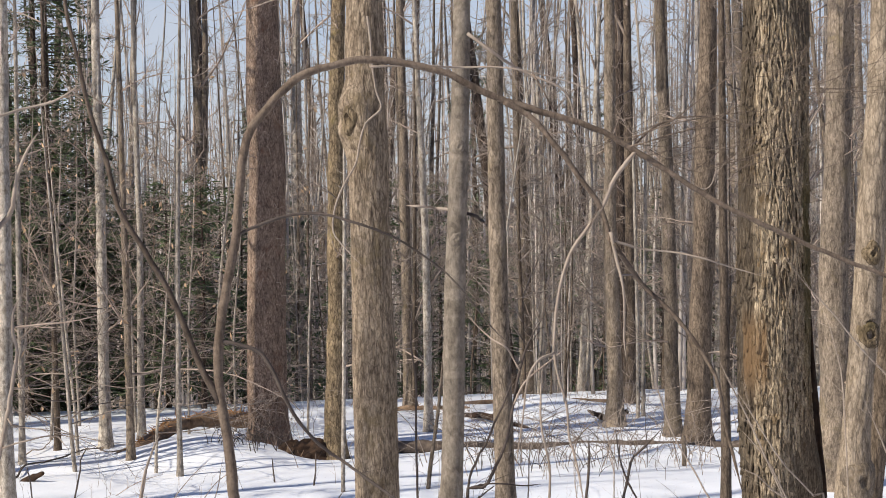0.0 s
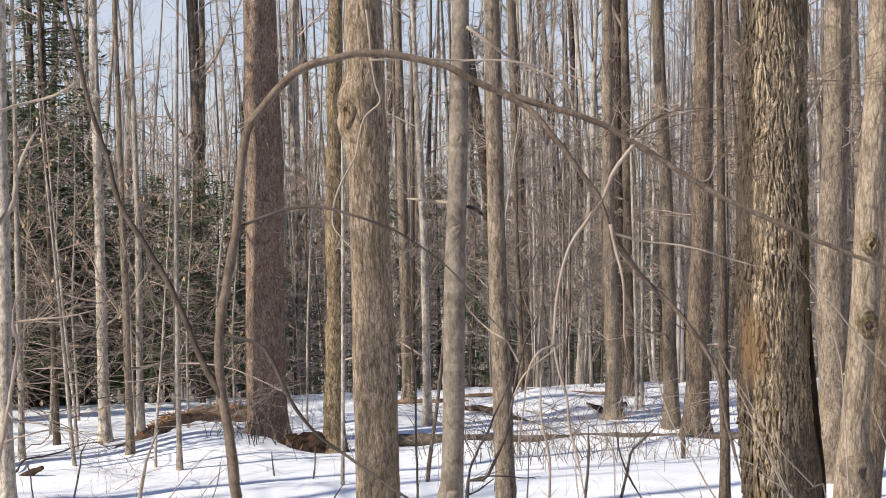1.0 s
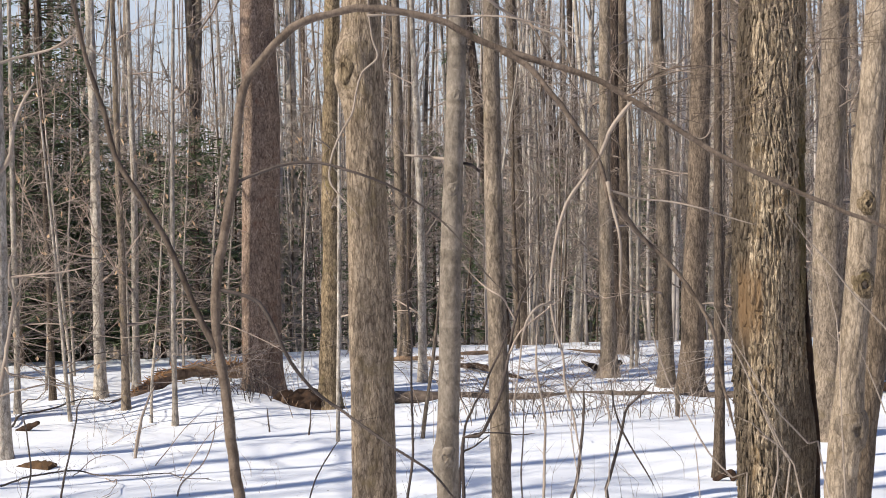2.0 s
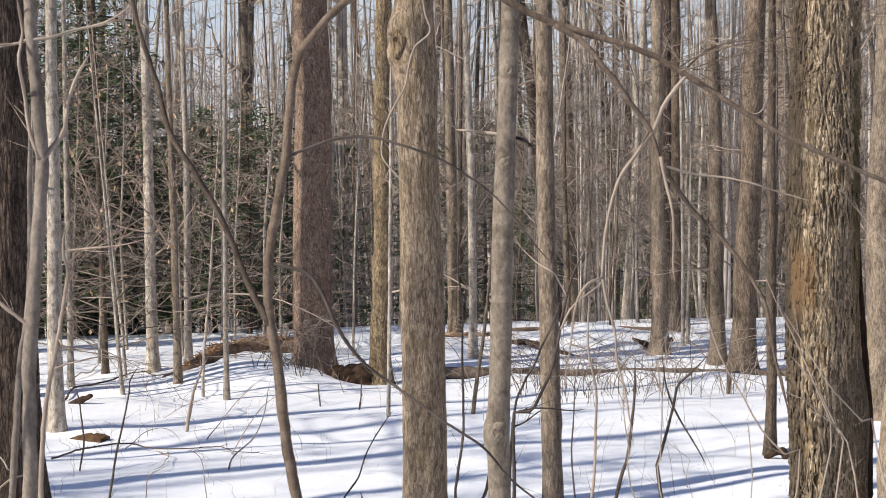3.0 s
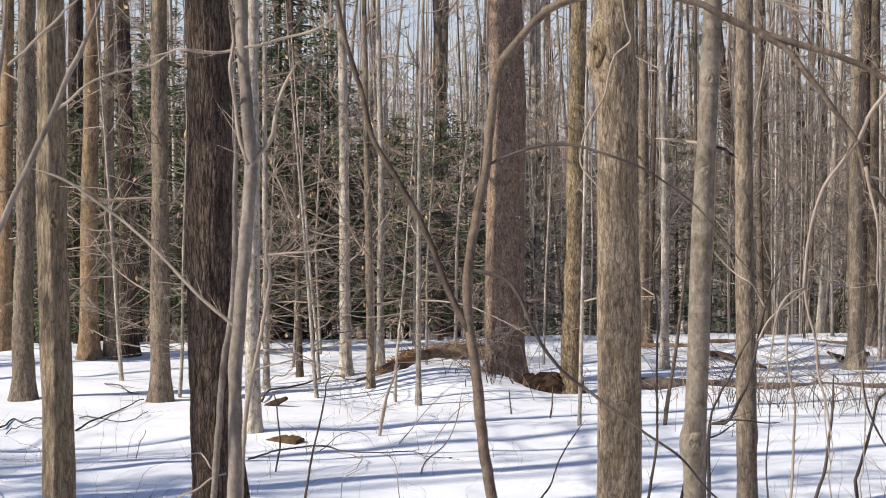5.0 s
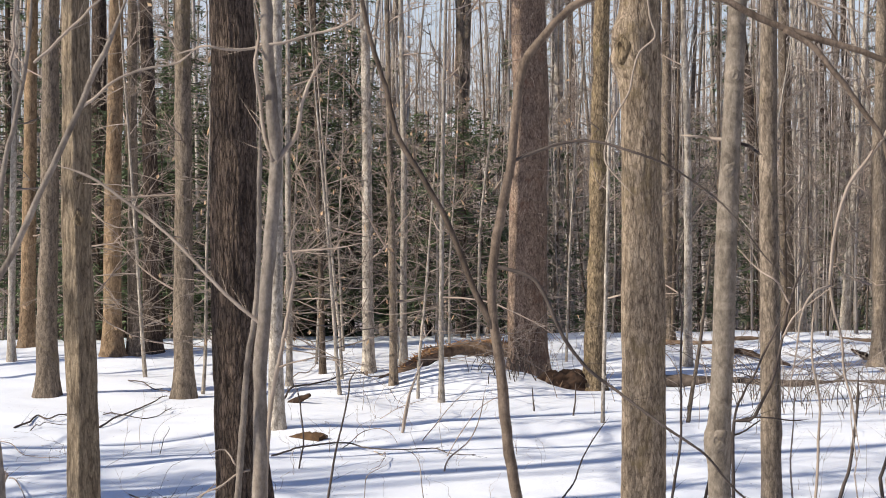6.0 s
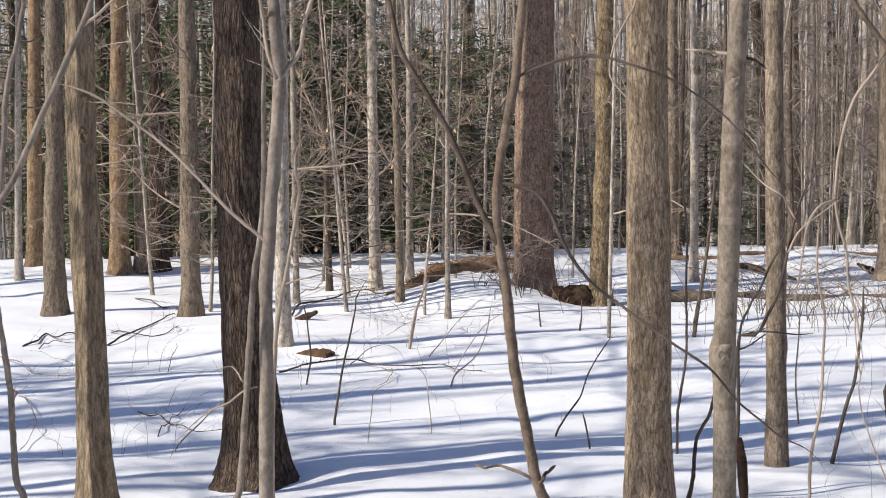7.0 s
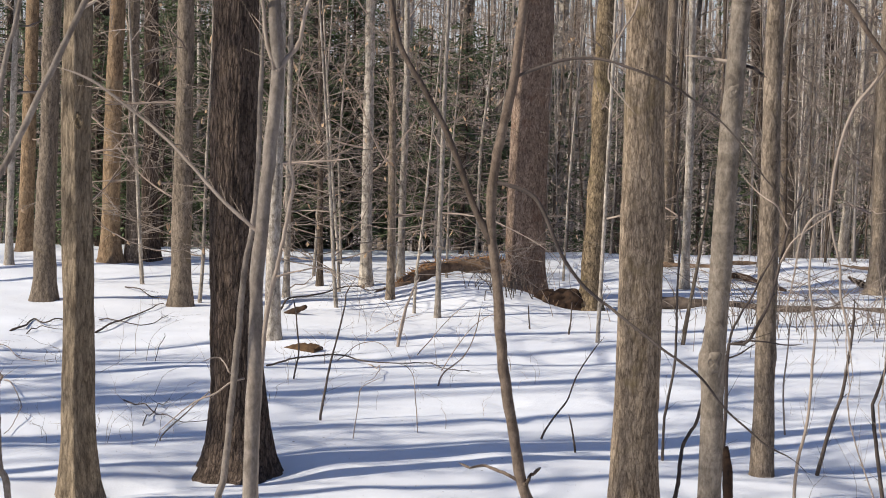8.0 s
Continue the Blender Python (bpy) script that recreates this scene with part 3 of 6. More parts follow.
def burl(owner, axis_x, trunk_r, z, az, size, height, mat, hollow=0.8, seed=1, name="burl", label="", tall=1.15):
    """A rough round growth on a trunk, with a sunken middle."""
    rings, n = 14, 30
    rho, th = np.meshgrid(np.linspace(0.02, 1.0, rings), np.arange(n) * 2 * np.pi / n, indexing="ij")
    edge = 0.7 + 0.6 * vnoise(np.cos(th) * 1.5 + 7, np.sin(th) * 1.5 + 7, 0 * th, seed)
    u, v = rho * np.cos(th) * size * edge, rho * np.sin(th) * size * edge * tall
    lump = fractal(u / size * 3 + 11, v / size * 3 + 11, 0 * u, seed + 3, 3)
    h = height * (np.sqrt(np.clip(1 - rho ** 2, 0, 1)) * (0.65 + 0.7 * lump) + 0.16 * np.sin(rho * 15 + 5 * lump) * (1 - rho)) - hollow * height * np.exp(-(rho / 0.26) ** 2)
    h = h - size ** 2 / (2 * trunk_r) * (rho * np.cos(th)) ** 2 - 0.012
    out, side = np.array([math.cos(az), math.sin(az), 0]), np.array([-math.sin(az), math.cos(az), 0])
    pts = np.array([axis_x, 0, z]) + out * (trunk_r + h)[..., None] + side * u[..., None] + np.array([0, 0, 1.0]) * v[..., None]
    q = []
    for i in range(rings - 1):
        for j in range(n):
            q.append((i * n + j, (i + 1) * n + j, (i + 1) * n + (j + 1) % n, i * n + (j + 1) % n))
    p = Pile()
    p.add(pts, q, [(0, j, j + 1) for j in range(1, n - 1)])
    return part(name, p, mat, trunk_of(owner), label)


# the near trunks
leaning_left = tree("maple_tree", "grey-brown trunk with long vertical cracks standing in a snow hollow", -3.38, 12.5, 0.113, [(-0.01, 0.6), (-0.03, 2.17), (-0.045, 3.2), (-0.04, 4.23)], RIDGED, "ridge", 120, 0.03, 15, 11, 0.6, knobs=[(3.0, -1.3, 0.06, 0.03), (2.2, -1.0, 0.05, 0.02)])
dark_tree = tree("dark_tree", "thick dark brown trunk with deeply furrowed bark and flared foot", -2.39, 13.5, 0.183, [(-0.012, 0.5), (-0.08, 2.5), (-0.105, 4.3)], FURROWED, "furrowed", 200, 0.03, 18, 12, 0.75)
centre_maple = tree("maple_tree", "grey-brown trunk with flat bark plates and a swollen knot", 0.58, 11.7, 0.143, [(-0.01, 1.0), (-0.02, 2.3), (-0.035, 3.4), (-0.06, 4.6)], CENTRE, "plated", 160, 0.025, 16, 13, 0.5, knobs=[(3.80, -2.75, 0.15, 0.085), (3.93, -2.2, 0.06, 0.03)])
beech_tree = tree("beech_tree", "slender smooth grey trunk with dark ring scars", 1.0, 11.0, 0.07, [(0.0, 0.8), (0.0, 1.3), (0.015, 1.95), (0.05, 3.0), (0.095, 4.05)], SMOOTH, "smooth", 48, 0.04, 12, 14, 0.3, knobs=[(1.30, 3.3, 0.07, 0.035), (3.5, -1.2, 0.04, 0.012), (2.9, -1.2, 0.04, 0.012)])
slim_tree = tree("maple_tree", "slim brown trunk with smooth patchy bark", 1.69, 13.9, 0.077, [(-0.01, 0.5), (-0.03, 1.3), (-0.055, 3.0), (-0.055, 4.3)], MAPLE, "smooth", 48, 0.04, 13, 15, 0.3, knobs=[(0.95, 0.2, 0.06, 0.015)])
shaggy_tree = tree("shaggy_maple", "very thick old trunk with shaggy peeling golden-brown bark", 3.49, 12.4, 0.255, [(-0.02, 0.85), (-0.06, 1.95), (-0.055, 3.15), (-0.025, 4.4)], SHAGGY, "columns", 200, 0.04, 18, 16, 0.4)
pale_tree = tree("pale_maple", "pale tan trunk with large bulging knots leaning over", 3.79, 12.0, 0.105, [(0.045, 0.9), (0.134, 1.97), (0.22, 3.14), (0.31, 4.3)], PALE, "plated", 130, 0.025, 14, 17, 0.5, knobs=[(2.90, -1.55, 0.10, 0.02), (2.37, -1.5, 0.11, 0.02), (1.34, -1.3, 0.15, 0.03), (0.9, -2.4, 0.1, 0.03)])
dark_snag = tree("dead_snag", "black rotten snag between two thick trunks", 3.83, 12.85, 0.085, [(0.0, 0.5), (0.01, 1.2), (-0.01, 2.2)], ROTTEN, "shaggy", 60, 0.05, 2.5, 48, 0.4, limbs=0)
twin_stem = tree("shaded_maple", "dark shaded trunk leaning out beside a pale trunk", 3.99, 12.35, 0.095, [(0.066, 0.85), (0.206, 1.94), (0.347, 3.14), (0.446, 4.34)], TAN, "plated", 80, 0.05, 14, 18, 0.4)
pine_tree = tree("pine_tree", "tall thick reddish-brown pine trunk with scaly bark", -0.35, 25.1, 0.272, [(-0.009, 0.9), (-0.011, 3.0), (-0.006, 5.4)], PINE, "scaly", 170, 0.04, 22, 19, 0.25, limbs=10, low=9)

burl(pale_tree, 0.20, 0.107, 2.90, -1.6, 0.072, 0.05, OLIVE, 0.6, 3)
burl(pale_tree, 0.165, 0.108, 2.42, -1.6, 0.07, 0.045, PALE, 0.3, 4)
burl(pale_tree, 0.163, 0.108, 2.33, -1.5, 0.085, 0.06, OLIVE, 1.3, 5, label="rough burl with a dark hollow")
burl(pale_tree, 0.08, 0.112, 1.34, -1.35, 0.12, 0.05, PALE, 0.5, 6)
burl(leaning_left, -0.04, 0.112, 3.0, -1.45, 0.05, 0.03, OLIVE, 0.5, 8)
burl(leaning_left, -0.035, 0.112, 2.72, -1.3, 0.055, 0.035, OLIVE, 0.9, 9)
burl(beech_tree, 0.075, 0.068, 3.55, -1.5, 0.045, 0.014, SMOOTH, 0.3, 10, name="knot")
burl(beech_tree, 0.048, 0.069, 2.98, -1.6, 0.045, 0.016, SMOOTH, 0.3, 11, name="knot")
burl(centre_maple, -0.04, 0.185, 3.80, -2.35, 0.06, 0.035, OLIVE, 0.9, 13, name="knot_hole", label="dark mossy knot hole", tall=1.7)
burl(beech_tree, 0.0, 0.074, 1.32, -1.9, 0.06, 0.03, SMOOTH, 0.5, 12, name="knot")

def bark_plates(owner, axis, radius, seed, top=5.0, pitch=0.021):
    """Long curled strips of bark that stand off the trunk, mostly loose at their lower ends."""
    rng = np.random.default_rng(seed)
    p = Pile()
    rows, cols = 4, 3
    r0 = radius(1.5)
    for c in range(int(2 * math.pi * r0 / pitch)):
        z = -0.2 + rng.uniform(0, 0.2)
        while z < top:
            length, width = 0.03 + 0.20 * rng.random() ** 1.5, pitch * rng.uniform(0.35, 1.6)
            th0 = (c + rng.uniform(-0.6, 0.6)) * pitch / r0
            lean, lift, bow = rng.normal(0, 0.13), 0.001 + 0.013 * rng.random() ** 2, rng.normal(0, 0.008)
            u, v = np.meshgrid(np.linspace(0, 1, rows), np.linspace(-1, 1, cols), indexing="ij")
            half = width / 2 * (0.45 + 0.55 * np.sin(np.pi * np.clip(u * 0.9 + 0.08, 0, 1)) ** 0.6) * (1 + 0.6 * (rng.random((rows, cols)) - 0.5))
            zz = z + u * length + rng.normal(0, 0.003, (rows, cols))
            across = v * half + lean * (u - 0.5) * length + bow * np.sin(np.pi * u)
            out = rng.uniform(0.0, 0.006) + lift * (1 - u) ** 1.5 + 0.4 * lift * u ** 4 + 0.006 * (1 - v ** 2) * rng.uniform(-0.5, 1.2) + rng.normal(0, 0.0012, (rows, cols))
            th = th0 + across / r0
            rr = radius(z + length / 2) + out + columns(np.cos(th) * 0.255, np.sin(th) * 0.255, zz) - 0.004
            cx = axis(z + length / 2)
            outer = np.stack([cx + rr * np.cos(th), rr * np.sin(th), zz], -1).reshape(-1, 3)
            inner = np.stack([cx + (rr - 0.008) * np.cos(th), (rr - 0.008) * np.sin(th), zz], -1).reshape(-1, 3)
            n = rows * cols
            q = []
            for i in range(rows - 1):
                for j in range(cols - 1):
                    q.append((i * cols + j, i * cols + j + 1, (i + 1) * cols + j + 1, (i + 1) * cols + j))
                q.append((n + i * cols, i * cols, (i + 1) * cols, n + (i + 1) * cols))
                q.append((i * cols + cols - 1, n + i * cols + cols - 1, n + (i + 1) * cols + cols - 1, (i + 1) * cols + cols - 1))
            for j in range(cols - 1):
                q.append((n + j, n + j + 1, j + 1, j))
            p.add(np.vstack([outer, inner]), q)
            z += length * rng.uniform(0.7, 1.0)
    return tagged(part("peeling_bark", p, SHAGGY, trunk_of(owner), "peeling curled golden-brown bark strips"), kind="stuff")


def shaggy_radius(z):
    return 0.257 * (1 - 0.04 * max(0.0, z - 1.5)) * (1 + 0.4 * math.exp(-max(z, -0.2) / 0.22) + 0.07 * math.exp(-max(z, 0.0) / 0.8))


bark_plates(shaggy_tree, lambda z: float(np.interp(z, [0, 0.85, 1.95, 3.15, 4.4, 6.5], [0, -0.02, -0.06, -0.055, -0.025, 0.03])), shaggy_radius, 31)

# trunks across the snow
tree("tan_tree", "orange-brown trunk at the edge of the woods", -8.86, 29.4, 0.122, [(0, 0.12), (0.084, 2.98), (0.156, 5.8)], ORANGE, seed=21)
tree("birch_tree", "thin pale grey trunk at the wood's edge", -8.40, 27.0, 0.055, [(0.004, 0.35), (0.08, 3.0), (0.167, 5.6)], GREY, seed=22, sides=16, height=11)
tree("maple_tree", "grey-brown rough trunk with flared foot on the snow", -6.67, 22.9, 0.125, [(0.024, 0.76), (0.079, 3.0), (0.134, 5.2)], MAPLE, "plated", 60, 0.06, seed=23, flare=0.6)
tree("tan_tree", "straight orange-brown trunk at the wood's edge", -7.05, 27.9, 0.137, [(0.025, 0.64), (0.066, 3.0), (0.137, 5.7)], ORANGE, seed=24, flare=0.6)
tree("maple_tree", "slim grey-brown trunk at the wood's edge", -6.77, 28.2, 0.088, [(0.006, 0.6), (0.027, 3.0), (0.052, 5.7)], MAPLE, seed=25)
tree("dark_tree", "dark brown trunk in the shade", -6.55, 28.6, 0.132, [(0.005, 0.6), (-0.011, 3.0), (-0.042, 5.7)], FURROWED, seed=26)
tree("maple_tree", "pale grey-brown trunk with rough bark on the snow", -4.82, 22.8, 0.122, [(0.006, 0.78), (0.024, 3.0), (0.041, 5.2)], MAPLE, "plated", 60, 0.06, seed=27, flare=0.5)
tree("grey_tree", "grey trunk half hidden by a sapling", -3.15, 19.9, 0.08, [(0, 1.07), (0.023, 3.0), (0.033, 4.9)], GREY, seed=28, height=12)
tree("sapling_tree", "thin grey-brown trunk on the snow", -3.58, 23.8, 0.04, [(0.004, 0.7), (0, 3.0), (0.004, 5.3)], GREY, seed=29, sides=14, height=10)
tree("sapling_tree", "thin brown trunk on the snow", -3.36, 25.6, 0.040, [(0.002, 0.5), (-0.045, 3.0), (-0.092, 5.4)], TAN, seed=30, sides=14, height=10)
tree("grey_tree", "pale grey trunk on the snow", -2.68, 25.6, 0.079, [(-0.007, 0.52), (-0.016, 3.0), (-0.041, 5.4)], GREY, seed=31, sides=20)
tree("sapling_tree", "thin tan trunk beside a fallen log", -2.15, 23.7, 0.048, [(-0.006, 0.7), (-0.038, 3.0), (-0.078, 5.2)], MAPLE, seed=32, sides=16, height=10)
tree("sapling_tree", "thin pale trunk on the snow", -2.25, 26.5, 0.052, [(0, 0.43), (0.015, 3.0), (-0.022, 5.5)], GREY, seed=33, sides=14, height=11)
tree("sapling_tree", "thin pale grey trunk on a snow mound", -1.44, 22.6, 0.032, [(0, 0.8), (0.018, 3.0), (0.07, 5.1)], GREY, seed=34, sides=14, height=9)
tree("dark_pine", "tall dark trunk beyond the snow", -2.26, 45.0, 0.19, [(0, 1.35), (-0.026, 3.0), (-0.052, 7.2)], FURROWED, seed=35, height=20)
tree("grey_tree", "pale grey trunk beyond the snow", 0.12, 38.0, 0.13, [(0, 0.6), (-0.007, 3.0), (-0.002, 6.6)], GREY, seed=36, height=16)
tree("olive_tree", "leaning olive-brown trunk beside a rotten stump", 0.50, 24.3, 0.127, [(0.052, 0.66), (0.094, 2.2), (0.12, 3.75), (0.154, 5.3)], OLIVE, "plated", 60, 0.06, seed=37, flare=0.7)
tree("grey_tree", "grey trunk behind the snow mound", 1.97, 30.6, 0.095, [(0, 0.45), (-0.033, 3.0), (-0.056, 5.9)], MAPLE, seed=38)
tree("sapling_tree", "slim pale grey trunk on the snow", 2.03, 27.0, 0.06, [(0, 0.41), (-0.007, 3.0), (-0.088, 5.5)], GREY, seed=39, sides=16, height=11)
tree("pale_tree", "pale tan trunk with a flared mossy foot", 4.89, 27.0, 0.11, [(0.014, 0.74), (-0.015, 3.35), (0.008, 5.95)], PALE, "plated", 50, 0.07, seed=40, flare=0.6)
tree("dark_tree", "dark brown trunk behind a pale one", 6.28, 34.0, 0.15, [(0, 0.2), (0.018, 3.4), (0.047, 6.7)], FURROWED, seed=41)
tree("tan_tree", "tan trunk beyond the snow mound", 5.89, 31.0, 0.098, [(0.004, 0.4), (0.05, 3.4), (0.045, 6.4)], TAN, seed=42)
tree("maple_tree", "grey-brown trunk behind a fallen log", 5.45, 25.3, 0.1, [(-0.018, 0.86), (-0.04, 3.3), (-0.103, 5.8)], MAPLE, seed=43)
tree("maple_tree", "rough grey-brown trunk behind a fallen log", 5.53, 24.2, 0.157, [(0.049, 0.94), (0.162, 3.3), (0.243, 5.6)], TAN, "plated", 60, 0.06, seed=44)
tree("tan_tree", "broad tan trunk behind a pale leaning one", 6.19, 20.0, 0.172, [(0.02, 1.0), (0.043, 2.57), (0.116, 5.2)], MAPLE, "plated", 70, 0.06, seed=45)
tree("sapling_tree", "thin dark trunk beside the shaggy tree", 4.33, 17.7, 0.05, [(0.045, 0.93), (0.036, 2.08), (0.038, 3.22)], TAN, seed=46, sides=18, height=9)
tree("maple_tree", "pale tan trunk on the snow", 9.0, 25.8, 0.12, [(0.01, 0.72), (0.046, 3.25), (0.082, 5.8)], MAPLE, seed=47)

# ---------------------------------------------------------------- saplings, stems and brush near by


def stem(owner, name, y, line, r0, r1, mat, label=""):
    """A rounded stem or branch of a thing, at the distance y; line is (x, z) points from its foot."""
    o = owner.matrix_world.translation
    rng = np.random.default_rng(int(abs(line[0][0] * 971 + line[0][1] * 613 + y * 37)) + len(line))
    pts = [(x, y, z) for x, z in line]
    if name in ("trunk", "stem", "stick") and pts[0][2] > gz(pts[0][0], y) - 0.02:
        if pts[0][2] > gz(pts[0][0], y) + 0.15:
            far = abs(pts[0][0] - o.x) > 0.55
            pts.insert(0, (pts[0][0] + 0.12, y, gz(pts[0][0] + 0.12, y) - 0.1) if far else (o.x, o.y, o.z - 0.12))
        else:
            pts.insert(0, (pts[0][0], y, gz(pts[0][0], y) - 0.12))
    n = max(10, 4 * len(pts))
    p = smooth_line(pts, n)
    wob = rng.normal(0, 1, (n, 3)) * max(r0, 0.004) * 0.06
    p = p + wob
    p[:, 1] += np.interp(np.linspace(0, 1, n), np.linspace(0, 1, 6), np.concatenate([[0], rng.normal(0, 0.05, 5)])) * (1 if name not in ("trunk",) else 0.4)
    rad = np.linspace(r0, r1, n) * (1 + rng.normal(0, 0.05, n)) * np.clip((1.02 - np.linspace(0, 1, n)) * 8, 0.15, 1)
    pile = Pile()
    pile.tube(p - np.array(o), rad, 10 if r0 > 0.015 else 6)
    # side twigs on the finer branches
    if r0 < 0.03 and name in ("branch", "twig", "stem"):
        k = max(3, int(np.linalg.norm(p[-1] - p[0]) * 7))
        at = rng.integers(1, n - 1, k)
        way = p[at + 1] - p[at]
        way = way / np.linalg.norm(way, axis=1)[:, None] + rng.normal(0, 0.55, (k, 3))
        way /= np.linalg.norm(way, axis=1)[:, None]
        spray = Pile()
        spray.slivers(p[at] - np.array(o), p[at] - np.array(o) + way * rng.uniform(0.06, 0.3, (k, 1)), np.full(k, max(0.0012, r1 * 0.4)))
        limb = part(name, pile, mat, owner, label)
        tagged(part("twig_spray", spray, mat, limb), kind="stuff")
        return limb
    return part(name, pile, mat, owner, label)


bent = thing("bent_sapling", 0.13, 9.6, gz(0.13, 9.6), "slender grey-brown sapling bowed over into a long arch", "sapling")
stem(bent, "trunk", 9.60, [(0.150, -0.100), (0.015, 0.436), (-0.091, 0.695), (-0.152, 0.836), (-0.222, 1.197), (-0.272, 1.478), (-0.318, 1.925), (-0.355, 2.171), (-0.361, 2.447), (-0.318, 2.723), (-0.266, 2.998), (-0.242, 3.211), (-0.212, 3.454), (-0.151, 3.629), (0.064, 3.864), (0.292, 3.948), (0.475, 3.971), (0.673, 3.951), (0.886, 3.895), (1.007, 3.833), (1.221, 3.739), (1.467, 3.666), (1.714, 3.581), (1.930, 3.456), (2.147, 3.315), (2.427, 3.141), (2.772, 2.981), (3.024, 2.868), (3.303, 2.755), (3.700, 2.550), (4.100, 2.200)], 0.0340, 0.0085, BENT)
stem(bent, "stub", 9.60, [(-0.155, 0.830), (-0.234, 0.875), (-0.343, 0.901), (-0.452, 0.909), (-0.508, 0.907)], 0.0107, 0.0061, BENT)
stem(bent, "stub", 9.60, [(-0.140, 0.820), (-0.094, 0.869), (-0.048, 0.908)], 0.0122, 0.0092, BENT)
stem(bent, "branch", 9.60, [(-0.355, 2.140), (-0.456, 2.340), (-0.594, 2.692), (-0.731, 2.952), (-0.869, 3.182), (-0.931, 3.428), (-1.015, 3.699), (-1.070, 3.999), (-1.125, 4.239), (-1.149, 4.539)], 0.0183, 0.0092, BENT)
stem(bent, "branch", 9.60, [(-0.273, 3.022), (-0.242, 3.043), (-0.135, 3.089), (0.047, 3.143), (0.214, 3.143), (0.380, 3.094), (0.562, 3.027), (0.719, 2.932), (0.869, 2.815), (0.989, 2.675), (1.109, 2.518), (1.230, 2.407)], 0.0092, 0.0032, DARK_TWIG)
stem(bent, "branch", 9.60, [(-0.361, 2.478), (-0.165, 2.423), (-0.089, 2.341), (-0.027, 2.203), (0.049, 2.050), (0.172, 1.897), (0.355, 1.760), (0.569, 1.608), (0.782, 1.465), (0.904, 1.319), (0.971, 1.253), (1.080, 1.162), (1.173, 1.086), (1.297, 1.026), (1.406, 0.934)], 0.0115, 0.0043, DARK_TWIG)
stem(bent, "branch", 9.60, [(0.473, 3.933), (0.741, 3.941), (0.924, 3.936), (1.139, 3.930), (1.354, 3.891), (1.538, 3.843), (1.754, 3.763)], 0.0075, 0.0037, PALE_TWIG)
stem(bent, "branch", 9.60, [(1.196, 3.741), (1.349, 3.647), (1.439, 3.538), (1.530, 3.430), (1.621, 3.305), (1.712, 3.181), (1.759, 3.041), (1.775, 2.902)], 0.0170, 0.0130, BENT)
stem(bent, "branch", 9.60, [(1.771, 3.025), (1.805, 2.840), (1.827, 2.685), (1.842, 2.499), (1.852, 2.313)], 0.0112, 0.0037, PALE_TWIG)
stem(bent, "branch", 9.60, [(1.770, 2.979), (1.957, 2.929), (2.176, 2.899), (2.428, 2.825), (2.617, 2.768)], 0.0075, 0.0037, PALE_TWIG)
stem(bent, "branch", 9.60, [(1.786, 2.963), (1.954, 2.743), (2.108, 2.585), (2.231, 2.426), (2.338, 2.237), (2.383, 2.079), (2.428, 1.891), (2.486, 1.576)], 0.0140, 0.0080, BENT)
stem(bent, "branch", 9.60, [(1.920, 3.469), (1.856, 3.393), (1.792, 3.302), (1.743, 3.180), (1.647, 3.043), (1.551, 2.907), (1.501, 2.754), (1.466, 2.570), (1.453, 2.386), (1.475, 2.231), (1.519, 2.075), (1.531, 1.920), (1.574, 1.732), (1.616, 1.451)], 0.0112, 0.0056, PALE_TWIG)
stem(bent, "branch", 9.60, [(1.453, 2.370), (1.369, 2.348), (1.311, 2.282), (1.286, 2.113), (1.267, 1.928), (1.232, 1.744)], 0.0075, 0.0028, PALE_TWIG)
stem(bent, "branch", 9.60, [(1.905, 3.491), (2.000, 3.576), (2.127, 3.635), (2.316, 3.648), (2.536, 3.598), (2.696, 3.688)], 0.0057, 0.0019, BENT)
stem(bent, "branch", 9.60, [(2.215, 3.279), (2.309, 3.255), (2.348, 3.354), (2.382, 3.477)], 0.0037, 0.0019, PALE_TWIG)
stem(bent, "branch", 9.60, [(1.354, 3.891), (1.443, 3.737), (1.534, 3.614), (1.609, 3.490), (1.653, 3.335)], 0.0057, 0.0019, BENT)
stem(bent, "branch", 9.60, [(1.87, 3.503), (1.964, 3.563), (2.12, 3.608), (2.371, 3.652), (2.685, 3.681)], 0.0040, 0.0018, BENT)
stem(bent, "branch", 9.55, [(1.87, 3.487), (2.057, 3.532), (2.371, 3.637), (2.591, 3.774)], 0.0040, 0.0018, BENT)
stem(bent, "branch", 9.65, [(1.901, 3.487), (2.151, 3.562), (2.37, 3.591), (2.684, 3.604)], 0.0036, 0.0018, BENT)
stem(bent, "branch", 9.60, [(1.746, 3.534), (1.933, 3.548), (2.152, 3.654), (2.467, 3.898), (2.593, 4.051)], 0.0040, 0.0018, BENT)
stem(bent, "branch", 9.70, [(1.013, 4.119), (1.195, 3.981), (1.379, 3.889), (1.563, 3.781), (1.622, 3.505)], 0.0095, 0.0045, PALE_TWIG)


